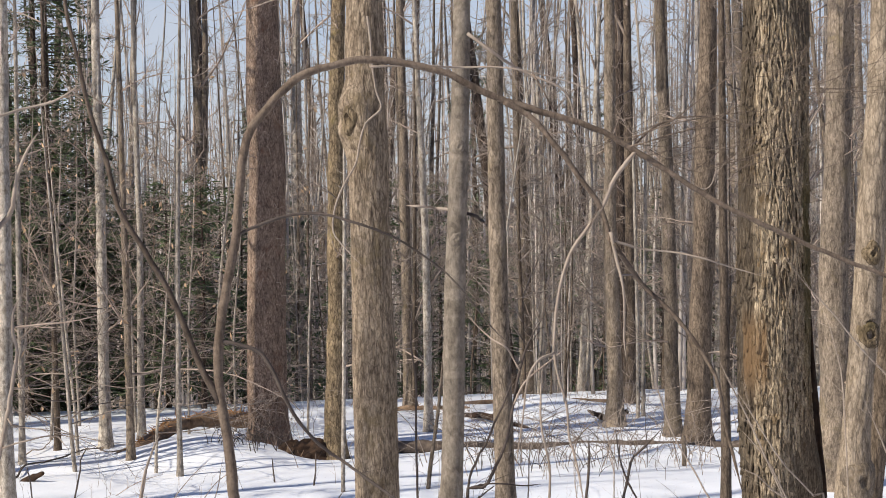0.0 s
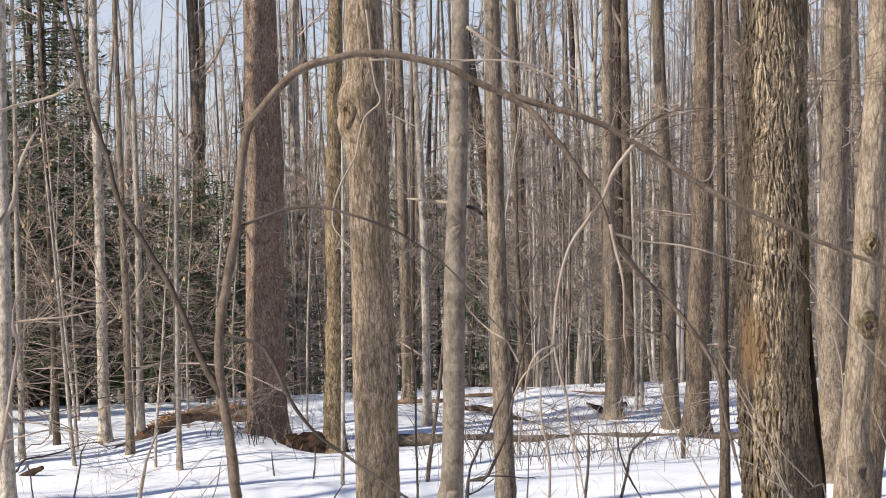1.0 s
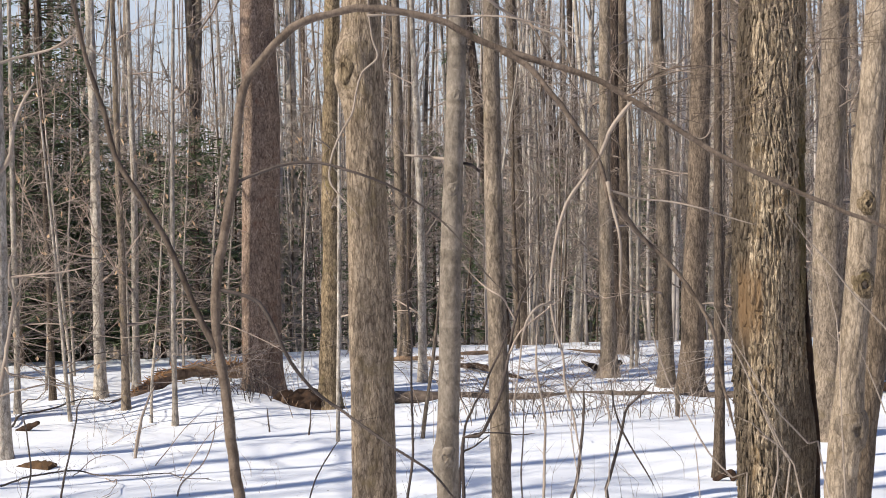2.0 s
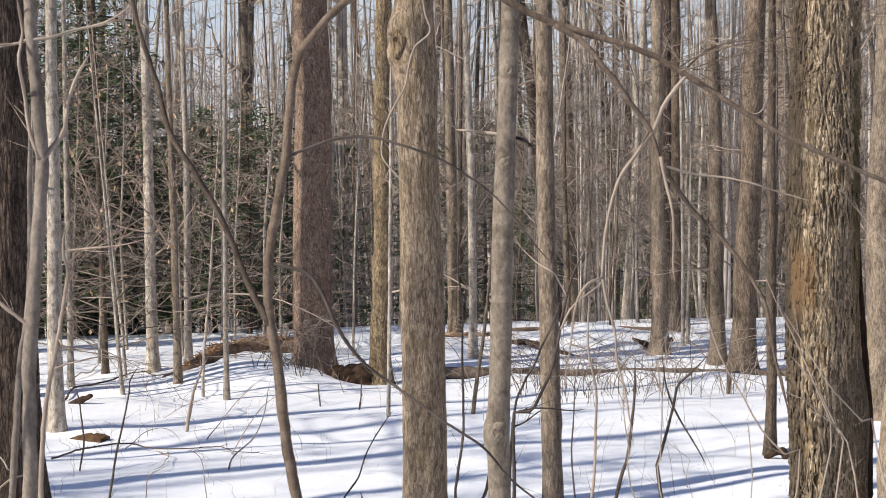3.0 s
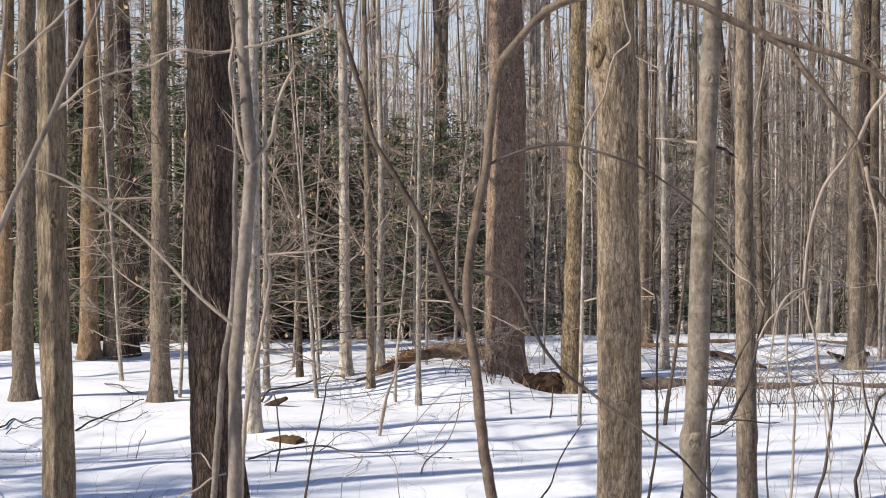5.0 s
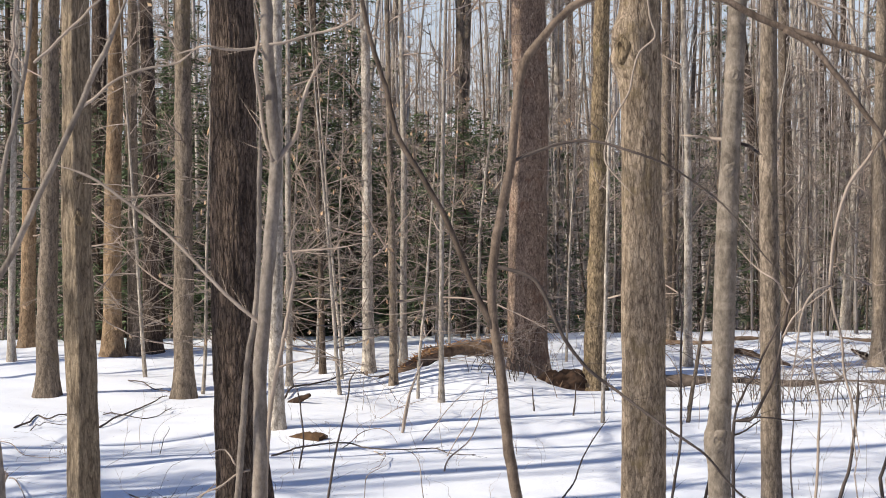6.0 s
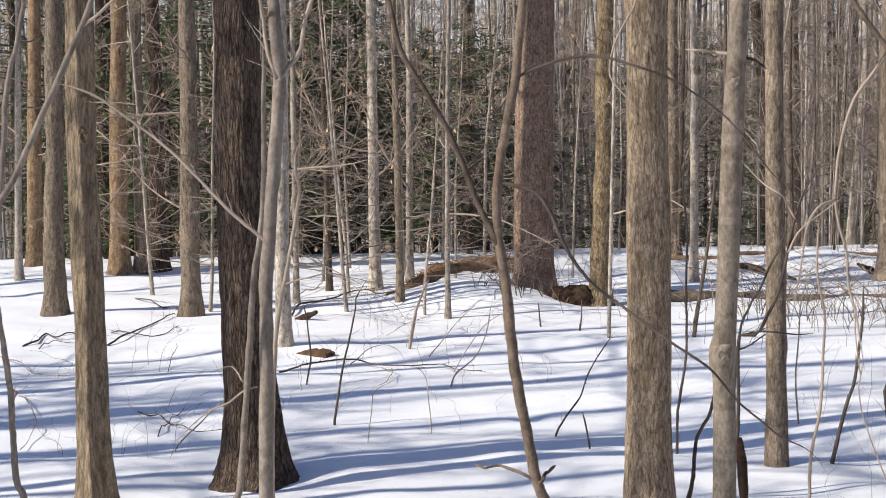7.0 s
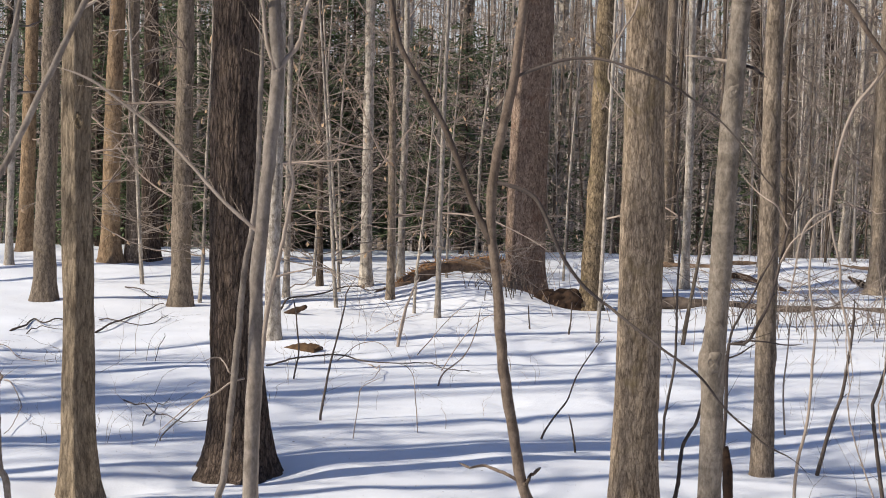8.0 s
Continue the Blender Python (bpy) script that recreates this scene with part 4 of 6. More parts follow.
def twig_fan(owner, y, x, z, count, length, seed):
    """Fine reddish twigs that fan out from the bowed stem's end."""
    rng = np.random.default_rng(seed)
    o, p = np.array(owner.matrix_world.translation), Pile()
    for k in range(count):
        at = np.array([x + rng.uniform(-0.15, 0.75), y + rng.normal(0, 0.06), z + rng.normal(0, 0.03)])
        at[2] -= 0.30 * max(0.0, at[0] - x)
        a = rng.normal(0.35, 0.38)
        way = np.array([math.cos(a), rng.normal(0, 0.3), math.sin(a)])
        pts = [at - o]
        for q in range(5):
            way = way + np.array([0, 0, rng.normal(0.05, 0.07)])
            pts.append(pts[-1] + way * length * rng.uniform(0.1, 0.25))
        p.tube(pts, np.linspace(0.0020, 0.0010, 6), 4, False)
    tagged(part("twig_spray", p, BENT, owner, "fine reddish twig fan"), kind="stuff")


twig_fan(bent, 9.6, 1.80, 3.50, 28, 0.7, 21)
twig_fan(bent, 9.6, 2.35, 3.95, 26, 0.6, 22)
brush = thing("shrub", 2.0, 8.6, gz(2.0, 8.6), "loose clump of thin pale bare stems", "shrub")
stem(brush, "stem", 8.60, [(2.556, 1.435), (2.432, 1.721), (2.308, 2.006), (2.239, 2.148), (2.143, 2.333), (2.074, 2.488)], 0.0059, 0.0034, PALE_TWIG)
stem(brush, "stem", 8.60, [(2.702, 1.543), (2.589, 1.716), (2.420, 1.890), (2.281, 2.119), (2.156, 2.318)], 0.0066, 0.0034, PALE_TWIG)
stem(brush, "stem", 8.60, [(2.470, 1.438), (2.446, 1.721), (2.363, 1.892), (2.237, 2.036)], 0.0066, 0.0042, PALE_TWIG)
stem(brush, "stem", 8.60, [(2.428, 1.525), (2.389, 1.723), (2.276, 1.839), (2.197, 1.870)], 0.0084, 0.0034, PALE_TWIG)
stem(brush, "stem", 8.60, [(2.270, 1.446), (2.186, 1.562), (2.075, 1.692), (1.992, 1.849), (1.883, 2.048), (1.803, 2.301), (1.764, 2.469)], 0.0066, 0.0034, PALE_TWIG)
stem(brush, "stem", 8.60, [(3.229, 2.005), (3.081, 2.173), (2.972, 2.295), (2.830, 2.439), (2.689, 2.612), (2.562, 2.741), (2.436, 2.897)], 0.0076, 0.0034, PALE_TWIG)
stem(brush, "stem", 8.60, [(2.729, 2.386), (2.659, 2.486), (2.574, 2.592)], 0.0050, 0.0026, PALE_TWIG)
stem(brush, "stem", 8.60, [(3.050, 1.643), (2.994, 1.815), (2.910, 2.015), (2.826, 2.187)], 0.0066, 0.0034, PALE_TWIG)
stem(brush, "stem", 8.60, [(2.029, 1.511), (2.018, 1.680), (2.033, 1.763), (2.062, 1.790)], 0.0042, 0.0026, PALE_TWIG)
stem(brush, "stem", 8.60, [(1.473, 1.304), (1.432, 1.583), (1.404, 1.806), (1.418, 2.028)], 0.0050, 0.0026, PALE_TWIG)
stem(brush, "stem", 8.60, [(1.599, 1.303), (1.585, 1.582), (1.593, 1.859), (1.556, 2.081), (1.529, 2.248)], 0.0050, 0.0026, PALE_TWIG)
darkstem = thing("forked_sapling", 1.5, 13.2, gz(1.5, 13.2), "dark thin forked stem rising from the snow", "sapling")
stem(darkstem, "stem", 13.20, [(2.393, 0.635), (2.408, 0.763), (2.464, 0.953), (2.515, 1.144), (2.557, 1.306), (2.645, 1.388), (2.777, 1.521)], 0.0168, 0.0084, DARK_TWIG)
stem(darkstem, "twig", 13.20, [(2.515, 1.136), (2.636, 0.926), (2.762, 0.706)], 0.0084, 0.0042, DARK_TWIG)
stem(darkstem, "twig", 13.20, [(2.515, 1.136), (2.450, 1.360), (2.432, 1.532)], 0.0084, 0.0042, DARK_TWIG)
grey_sapling = thing("grey_sapling", -1.5, 8.5, gz(-1.5, 8.5), "crooked slim grey sapling with forking bare branches", "sapling")
stem(grey_sapling, "trunk", 8.50, [(-1.520, 0.000), (-1.479, 0.690), (-1.466, 1.208), (-1.455, 1.602), (-1.450, 2.046), (-1.397, 2.673), (-1.376, 2.919), (-1.372, 3.109), (-1.396, 3.408), (-1.411, 3.651), (-1.415, 3.813), (-1.530, 4.400), (-1.480, 5.200)], 0.0378, 0.0270, STEM)
stem(grey_sapling, "branch", 8.50, [(-1.370, 3.027), (-1.320, 3.103), (-1.265, 3.177), (-1.237, 3.326), (-1.196, 3.434), (-1.127, 3.542)], 0.0135, 0.0054, PALE_TWIG)
stem(grey_sapling, "branch", 8.50, [(-1.381, 3.041), (-1.424, 3.163), (-1.443, 3.326), (-1.450, 3.543), (-1.462, 3.813)], 0.0108, 0.0068, PALE_TWIG)
stem(grey_sapling, "branch", 8.50, [(-1.400, 3.602), (-1.318, 3.610), (-1.208, 3.650), (-1.045, 3.690), (-0.936, 3.756)], 0.0081, 0.0041, PALE_TWIG)
stem(grey_sapling, "branch", 8.50, [(-1.400, 3.611), (-1.482, 3.584), (-1.592, 3.576), (-1.715, 3.593), (-1.867, 3.559)], 0.0081, 0.0041, PALE_TWIG)
pale_stem = thing("pale_sapling", -2.14, 11.2, gz(-2.14, 11.2), "thin pale crooked sapling beside the dark tree", "sapling")
stem(pale_stem, "trunk", 11.17, [(-2.133, 0.000), (-2.123, 0.308), (-2.093, 0.384), (-2.034, 1.016), (-1.975, 1.748), (-1.918, 2.110), (-1.898, 2.469), (-1.889, 2.966), (-1.876, 3.388)], 0.0249, 0.0142, STEM)
stem(pale_stem, "twig", 11.20, [(-1.966, 1.074), (-2.050, 1.047), (-2.151, 0.971), (-2.243, 0.932), (-2.355, 0.856), (-2.523, 0.703)], 0.0071, 0.0028, PALE_TWIG)
stem(pale_stem, "twig", 11.20, [(-2.028, 1.084), (-2.094, 1.157), (-2.167, 1.192), (-2.241, 1.173)], 0.0071, 0.0028, PALE_TWIG)
pale_stem_b = thing("pale_sapling", -1.95, 11.6, gz(-1.95, 11.6), "thin pale winding stem beside the grey sapling", "sapling")
stem(pale_stem_b, "trunk", 11.60, [(-1.944, 0.522), (-1.934, 0.938), (-1.910, 1.315), (-1.878, 1.541), (-1.820, 1.804), (-1.793, 1.953), (-1.754, 2.178), (-1.731, 2.327), (-1.761, 2.439), (-1.745, 2.588), (-1.677, 2.700)], 0.0221, 0.0092, PALE_TWIG)
stem(pale_stem_b, "twig", 11.60, [(-1.794, 1.879), (-1.719, 1.823), (-1.569, 1.812)], 0.0074, 0.0037, PALE_TWIG)
stem(pale_stem_b, "twig", 11.60, [(-1.832, 1.691), (-1.719, 1.729), (-1.531, 1.760), (-1.419, 1.693)], 0.0074, 0.0037, PALE_TWIG)
pale_limb = thing("leaning_sapling", -3.42, 8.0, gz(-3.42, 8.0), "pale grey sapling leaning across the maples", "sapling")
stem(pale_limb, "trunk", 8.00, [(-3.400, 0.300), (-3.050, 1.200), (-2.717, 2.248), (-2.554, 2.543), (-2.474, 2.691), (-2.387, 2.873), (-2.285, 3.079), (-2.186, 3.285), (-2.124, 3.438), (-2.058, 3.566), (-1.978, 3.757), (-1.925, 3.923)], 0.0204, 0.0127, STEM)
stem(pale_limb, "branch", 8.00, [(-2.178, 3.290), (-2.099, 3.336), (-2.021, 3.400), (-1.890, 3.458), (-1.760, 3.483), (-1.630, 3.539)], 0.0076, 0.0038, PALE_TWIG)
stem(pale_limb, "branch", 8.00, [(-2.398, 3.491), (-2.306, 3.580), (-2.213, 3.657), (-2.122, 3.720), (-2.043, 3.796)], 0.0076, 0.0051, PALE_TWIG)
pale_limb_b = thing("edge_sapling", -3.02, 9.0, gz(-3.02, 9.0), "pale grey bare sapling", "sapling")
stem(pale_limb_b, "trunk", 9.00, [(-3.020, 0.000), (-2.985, 0.500), (-3.013, 1.373), (-2.969, 1.970), (-2.862, 2.972), (-2.806, 3.204), (-2.756, 3.436), (-2.721, 3.638), (-2.704, 3.868), (-2.696, 4.041)], 0.0200, 0.0114, STEM)
stem(pale_limb_b, "branch", 9.00, [(-2.756, 3.436), (-2.796, 3.580), (-2.799, 3.754), (-2.785, 3.955)], 0.0086, 0.0057, PALE_TWIG)
stem(grey_sapling, "branch", 8.50, [(-1.430, 2.240), (-1.498, 2.298), (-1.600, 2.385), (-1.710, 2.495), (-1.874, 2.659), (-2.094, 2.831), (-2.260, 2.952), (-2.371, 3.001), (-2.454, 3.023)], 0.0095, 0.0054, PALE_TWIG)
edge_stem = thing("crooked_stem", -2.6, 11.6, gz(-2.6, 11.6), "thin grey crooked stem rising from the snow", "sapling")
stem(edge_stem, "trunk", 11.53, [(-3.600, 0.000), (-3.614, 0.265), (-3.662, 0.381), (-3.677, 0.729), (-3.687, 0.960), (-3.720, 1.227), (-3.760, 1.493), (-3.804, 1.758), (-3.854, 2.059)], 0.0257, 0.0183, STEM)
stem(edge_stem, "twig", 11.70, [(-3.726, 0.891), (-3.721, 0.969)], 0.0112, 0.0074, TWIG)
stick = thing("snow_stick", 0.75, 12.0, gz(0.75, 12.0), "dark crooked stick leaning in the snow", "stick")
stem(stick, "stick", 11.97, [(0.811, 0.000), (0.824, 0.071), (0.865, 0.269), (0.887, 0.466), (0.922, 0.623), (0.994, 0.761), (1.016, 0.936)], 0.0171, 0.0095, DARK_TWIG)
stick_b = thing("thin_sapling", 0.72, 14.4, gz(0.72, 14.4), "thin dark upright stem in the snow", "stem")
stem(stick_b, "stem", 14.40, [(0.936, 0.034), (0.938, 0.325), (0.958, 0.466), (1.009, 0.793), (1.013, 1.210), (1.011, 1.438), (1.018, 1.805), (0.980, 2.170), (1.001, 2.536)], 0.0137, 0.0069, DARK_TWIG)
stick_c = thing("snow_stick", 0.2, 14.5, gz(0.2, 14.5), "short dark broken stick in the snow", "stick")
stem(stick_c, "stick", 14.49, [(0.228, 0.000), (0.207, 0.128), (0.187, 0.222), (0.167, 0.307)], 0.0115, 0.0069, DARK_TWIG)
stub_b = thing("broken_stub", 1.6, 14.2, gz(1.6, 14.2), "short broken stub beside a slim trunk", "stump")
stem(stub_b, "trunk", 14.20, [(1.638, 0.109), (1.635, 0.239), (1.640, 0.377)], 0.0226, 0.0135, DARK_TWIG)
thorn = thing("dark_shrub", 1.2, 12.8, gz(1.2, 12.8), "dark crooked shrub stems between trunks", "shrub")
stem(thorn, "stem", 12.80, [(1.260, 0.551), (1.264, 1.124), (1.296, 1.186), (1.397, 1.199), (1.476, 1.351), (1.555, 1.534), (1.614, 1.779), (1.664, 2.022), (1.730, 2.225), (1.849, 2.428)], 0.0163, 0.0081, DARK_TWIG)
stem(thorn, "stem", 12.80, [(1.265, 1.084), (1.335, 1.370), (1.415, 1.513), (1.462, 1.636), (1.553, 1.819), (1.632, 2.022)], 0.0142, 0.0061, DARK_TWIG)
stem(thorn, "twig", 12.80, [(1.296, 1.186), (1.457, 1.208), (1.658, 1.189), (1.799, 1.202)], 0.0081, 0.0041, DARK_TWIG)
stem(thorn, "twig", 12.80, [(1.265, 1.075), (1.357, 1.117), (1.477, 1.187)], 0.0081, 0.0041, DARK_TWIG)
stem(thorn, "twig", 12.80, [(1.664, 2.022), (1.571, 2.184), (1.450, 2.265), (1.288, 2.427)], 0.0081, 0.0041, TWIG)
stem(thorn, "twig", 12.80, [(1.614, 1.779), (1.693, 1.941), (1.852, 2.064), (2.010, 2.186)], 0.0081, 0.0041, TWIG)
s1 = thing("thin_sapling", 1.53, 20.46, gz(1.53, 20.46), "thin tan leaning sapling stem", "sapling")
stem(s1, "stem", 20.46, [(1.528, 0.000), (1.578, 0.386), (1.640, 0.778), (1.702, 1.234), (1.751, 1.689), (1.793, 2.207)], 0.0260, 0.0130, MAPLE)
s2 = thing("thin_sapling", 0.56, 20.45, gz(0.56, 20.45), "thin dark grey sapling stem", "sapling")
stem(s2, "stem", 20.45, [(0.555, 0.000), (0.561, 0.380), (0.578, 1.034), (0.594, 2.011), (0.611, 2.984), (0.632, 4.274)], 0.0260, 0.0163, GREY)
s3 = thing("snow_twig", -2.02, 15.55, gz(-2.02, 15.55), "thin dark twig arching from the snow", "twig")
stem(s3, "stem", 15.55, [(-2.023, 0.000), (-1.992, 0.206), (-1.952, 0.462), (-1.876, 0.768), (-1.826, 1.022), (-1.816, 1.123), (-1.726, 1.275)], 0.0124, 0.0059, DARK_TWIG)
s4 = thing("snow_twig", -0.05, 15.08, gz(-0.05, 15.08), "thin bent twig arching from the snow", "twig")
stem(s4, "stem", 15.08, [(-0.049, 0.000), (0.036, 0.155), (0.154, 0.320), (0.223, 0.527), (0.339, 0.725), (0.457, 0.873)], 0.0096, 0.0048, DARK_TWIG)
s5 = thing("thin_sapling", -1.71, 19.73, gz(-1.71, 19.73), "thin pale broken stem", "sapling")
stem(s5, "stem", 19.73, [(-1.706, -0.000), (-1.674, 0.236), (-1.623, 0.459), (-1.527, 0.714), (-1.464, 0.841)], 0.0188, 0.0094, PALE_TWIG)
s6 = thing("thin_sapling", 4.99, 22.47, gz(4.99, 22.47), "thin tan broken stub behind the log", "stub")
stem(s6, "stem", 22.47, [(4.989, 0.000), (4.984, 0.154), (4.981, 0.373)], 0.0357, 0.0286, MAPLE)
s7 = thing("thin_sapling", 5.51, 28.29, gz(5.51, 28.29), "pale thin twin sapling", "sapling")
stem(s7, "stem", 28.29, [(5.512, 0.000), (5.523, 0.623), (5.521, 1.994), (5.501, 3.362), (5.516, 5.178)], 0.0315, 0.0225, GREY)
s8 = thing("thin_sapling", 5.62, 28.44, gz(5.62, 28.44), "pale thin twin sapling", "sapling")
stem(s8, "stem", 28.44, [(5.624, 0.000), (5.636, 0.608), (5.671, 1.986), (5.696, 3.360), (5.748, 5.187)], 0.0317, 0.0226, GREY)
s9 = thing("thin_sapling", 1.57, 11.39, gz(1.57, 11.39), "pale thin bent stem", "sapling")
stem(s9, "stem", 11.39, [(1.573, 0.000), (1.592, 0.307), (1.601, 0.605), (1.646, 0.865), (1.673, 1.123), (1.679, 1.488), (1.616, 1.777), (1.622, 2.137)], 0.0127, 0.0072, PALE_TWIG)
s10 = thing("thin_sapling", 2.12, 13.97, gz(2.12, 13.97), "dark thin leaning stem", "sapling")
stem(s10, "stem", 13.97, [(2.119, 0.000), (2.163, 0.251), (2.282, 0.614), (2.316, 0.884), (2.350, 1.152), (2.367, 1.419)], 0.0178, 0.0089, DARK_TWIG)
s11 = thing("thin_sapling", 2.07, 15.51, gz(2.07, 15.51), "thin pale drooping stem", "sapling")
stem(s11, "stem", 15.51, [(2.073, 0.000), (2.052, 0.341), (2.064, 0.740), (2.078, 1.088), (2.142, 1.336)], 0.0099, 0.0049, PALE_TWIG)
s12 = thing("snow_twig", -2.51, 17.13, gz(-2.51, 17.13), "thin dark twig in the snow", "twig")
stem(s12, "stem", 17.13, [(-2.511, 0.000), (-2.466, 0.198), (-2.443, 0.367), (-2.482, 0.646), (-2.509, 0.869)], 0.0109, 0.0065, DARK_TWIG)
s13 = thing("snow_twig", -1.7, 19.78, gz(-1.7, 19.78), "thin twig in the snow", "twig")
stem(s13, "stem", 19.78, [(-1.703, 0.000), (-1.660, 0.239), (-1.610, 0.497), (-1.560, 0.625)], 0.0126, 0.0063, TWIG)
s14 = thing("snow_twig", -1.09, 17.13, gz(-1.09, 17.13), "thin twig in the snow", "twig")
stem(s14, "stem", 17.13, [(-1.089, 0.000), (-1.035, 0.169), (-0.843, 0.340), (-0.735, 0.565), (-0.683, 0.843)], 0.0087, 0.0044, TWIG)
s15 = thing("snow_twig", -0.24, 21.69, gz(-0.24, 21.69), "thin dark twig in the snow", "twig")
stem(s15, "stem", 21.69, [(-0.241, 0.000), (-0.257, 0.140), (-0.273, 0.315)], 0.0138, 0.0069, DARK_TWIG)
s16 = thing("snow_twig", 0.23, 21.25, gz(0.23, 21.25), "thin dark twig in the snow", "twig")
stem(s16, "stem", 21.25, [(0.225, 0.000), (0.249, 0.206), (0.259, 0.411)], 0.0135, 0.0068, DARK_TWIG)

# broken limbs of the beech, and short dead twigs on the pine
stem(beech_tree, "broken_limb", 11.03, [(1.05, 3.172), (0.985, 3.179), (0.870, 3.193), (0.749, 3.204)], 0.013, 0.007, PALE_TWIG, "pale broken limb")
stem(beech_tree, "limb_stub", 11.03, [(1.06, 3.185), (1.102, 3.158), (1.182, 3.130), (1.244, 3.081)], 0.013, 0.010, DARK_TWIG, "dark limb stub")


def dead_twigs(owner, r, low, high, count, seed):
    """Short drooping dead twigs round a trunk."""
    rng = np.random.default_rng(seed)
    az, z = rng.uniform(0, 2 * math.pi, count), rng.uniform(low, high, count)
    out = np.stack([np.cos(az), np.sin(az), np.zeros(count)], 1)
    a = out * r * 0.92 + np.array([0, 0, 1.0]) * z[:, None]
    length = rng.uniform(0.08, 0.6, (count, 1)) * (0.5 + 0.5 * rng.random((count, 1)))
    b = a + out * length * 0.6 + np.stack([rng.normal(0, 0.05, count), rng.normal(0, 0.05, count), rng.normal(-0.02, 0.06, count)], 1)
    c = b + (out + rng.normal(0, 0.4, (count, 3)) + np.array([0, 0, -0.25])) * length * 0.6
    p = Pile()
    p.slivers(a, b + (b - a) * 0.1, np.full(count, 0.008))
    p.slivers(b, c, np.full(count, 0.005))
    tagged(part("twig_spray", p, TWIG, owner, "short grey dead twigs"), kind="stuff")


dead_twigs(pine_tree, 0.27, 1.2, 6.5, 120, 41)

# a bleached dead branch that hangs down before the knotted maple
stem(centre_maple, "dead_branch", 11.20, [(0.530, 4.400), (0.548, 4.259), (0.558, 4.100), (0.583, 3.934), (0.612, 3.827), (0.514, 3.730), (0.468, 3.589), (0.444, 3.476), (0.378, 3.361), (0.322, 3.238), (0.298, 3.125), (0.303, 3.033), (0.375, 2.939), (0.472, 2.830)], 0.0075, 0.0055, PALE_TWIG, "bleached hanging dead branch")

# ---------------------------------------------------------------- logs, stump and litter on the snow


def log_thing(name, label, pts, r0, r1, mat, rough=0.12, sides=18, seed=1, category="log"):
    o = np.array(pts[0])
    t = thing(name, *pts[0], label, category)
    line = smooth_line(np.array(pts) - o, 40)
    pile = Pile()
    rng = np.random.default_rng(seed)
    rad = np.linspace(r0, r1, 40) * (1 + np.interp(np.linspace(0, 7, 40), np.arange(8), rng.normal(0, rough, 8)))
    rad[:2] *= (0.6, 0.9)
    rad[-2:] *= (0.85, 0.5)
    pile.tube(line, rad, sides)
    v = pile.verts[0]
    v += (fractal(v[:, 0] * 9 + 50, v[:, 1] * 9 + 50, v[:, 2] * 9 + 50, seed, 2) - 0.5)[:, None] * np.array([0.4, 0.4, 1.0]) * r0 * 0.7
    part("trunk", pile, mat, t)
    return t, line, rad


fallen, fl, fr = log_thing("fallen_log", "brown fallen log with splintered orange wood on top", [(-2.45, 24.3, 0.02), (-2.1, 24.9, 0.12), (-1.75, 25.5, 0.29), (-1.3, 25.9, 0.35), (-0.75, 26.0, 0.33), (-0.3, 26.1, 0.3)], 0.07, 0.125, DEADWOOD, seed=4)


def splinters(owner, line, rad, count, seed, lo, hi):
    rng = np.random.default_rng(seed)
    k = rng.integers(int(lo * len(line)), int(hi * len(line)), count)
    a = line[k] + np.stack([rng.normal(0, 0.03, count), rng.normal(0, 0.03, count), rad[k] * rng.uniform(0.6, 1.0, count)], 1)
    way = np.stack([rng.normal(0, 1, count), rng.normal(0, 0.4, count), rng.uniform(0.0, 0.7, count)], 1)
    way /= np.linalg.norm(way, axis=1)[:, None]
    p = Pile()
    p.slivers(a, a + way * rng.uniform(0.05, 0.17, (count, 1)), rng.uniform(0.008, 0.022, count))
    tagged(part("splinters", p, BROKEN, owner, "fresh orange splintered wood", False), kind="stuff")


splinters(fallen, fl, fr, 220, 5, 0.2, 0.95)
long_log, ll, lr = log_thing("fallen_log", "long grey-brown fallen log lying across the snow", [(1.1, 24.75, 0.03), (2.0, 24.6, 0.05), (3.2, 24.4, 0.03), (4.6, 24.15, 0.06), (5.4, 23.9, 0.05), (6.4, 23.6, 0.07)], 0.08, 0.055, GREYLOG, seed=7)
log_thing("fallen_limb", "dark rotting limb on the snow mound", [(2.6, 28.6, gz(2.6, 28.6)), (3.0, 28.2, gz(3.0, 28.2) + 0.07), (3.35, 27.6, gz(3.35, 27.6) + 0.03), (3.6, 27.2, gz(3.6, 27.2))], 0.06, 0.04, ROTTEN, seed=8, category="log")
log_thing("fallen_limb", "brown limb lying at the crest of the mound", [(2.9, 30.6, gz(2.9, 30.6) + 0.05), (3.9, 31.0, gz(3.9, 31.0) + 0.07), (4.9, 31.2, gz(4.9, 31.2) + 0.08), (6.2, 31.4, gz(6.2, 31.4) + 0.05)], 0.06, 0.04, DEADWOOD, seed=9, category="log")
log_thing("fallen_limb", "brown broken limb on the far snow", [(1.2, 30.2, gz(1.2, 30.2) + 0.02), (2.0, 29.8, gz(2.0, 29.8) + 0.06), (2.9, 29.4, gz(2.9, 29.4) + 0.01)], 0.05, 0.03, DEADWOOD, seed=10, category="log")


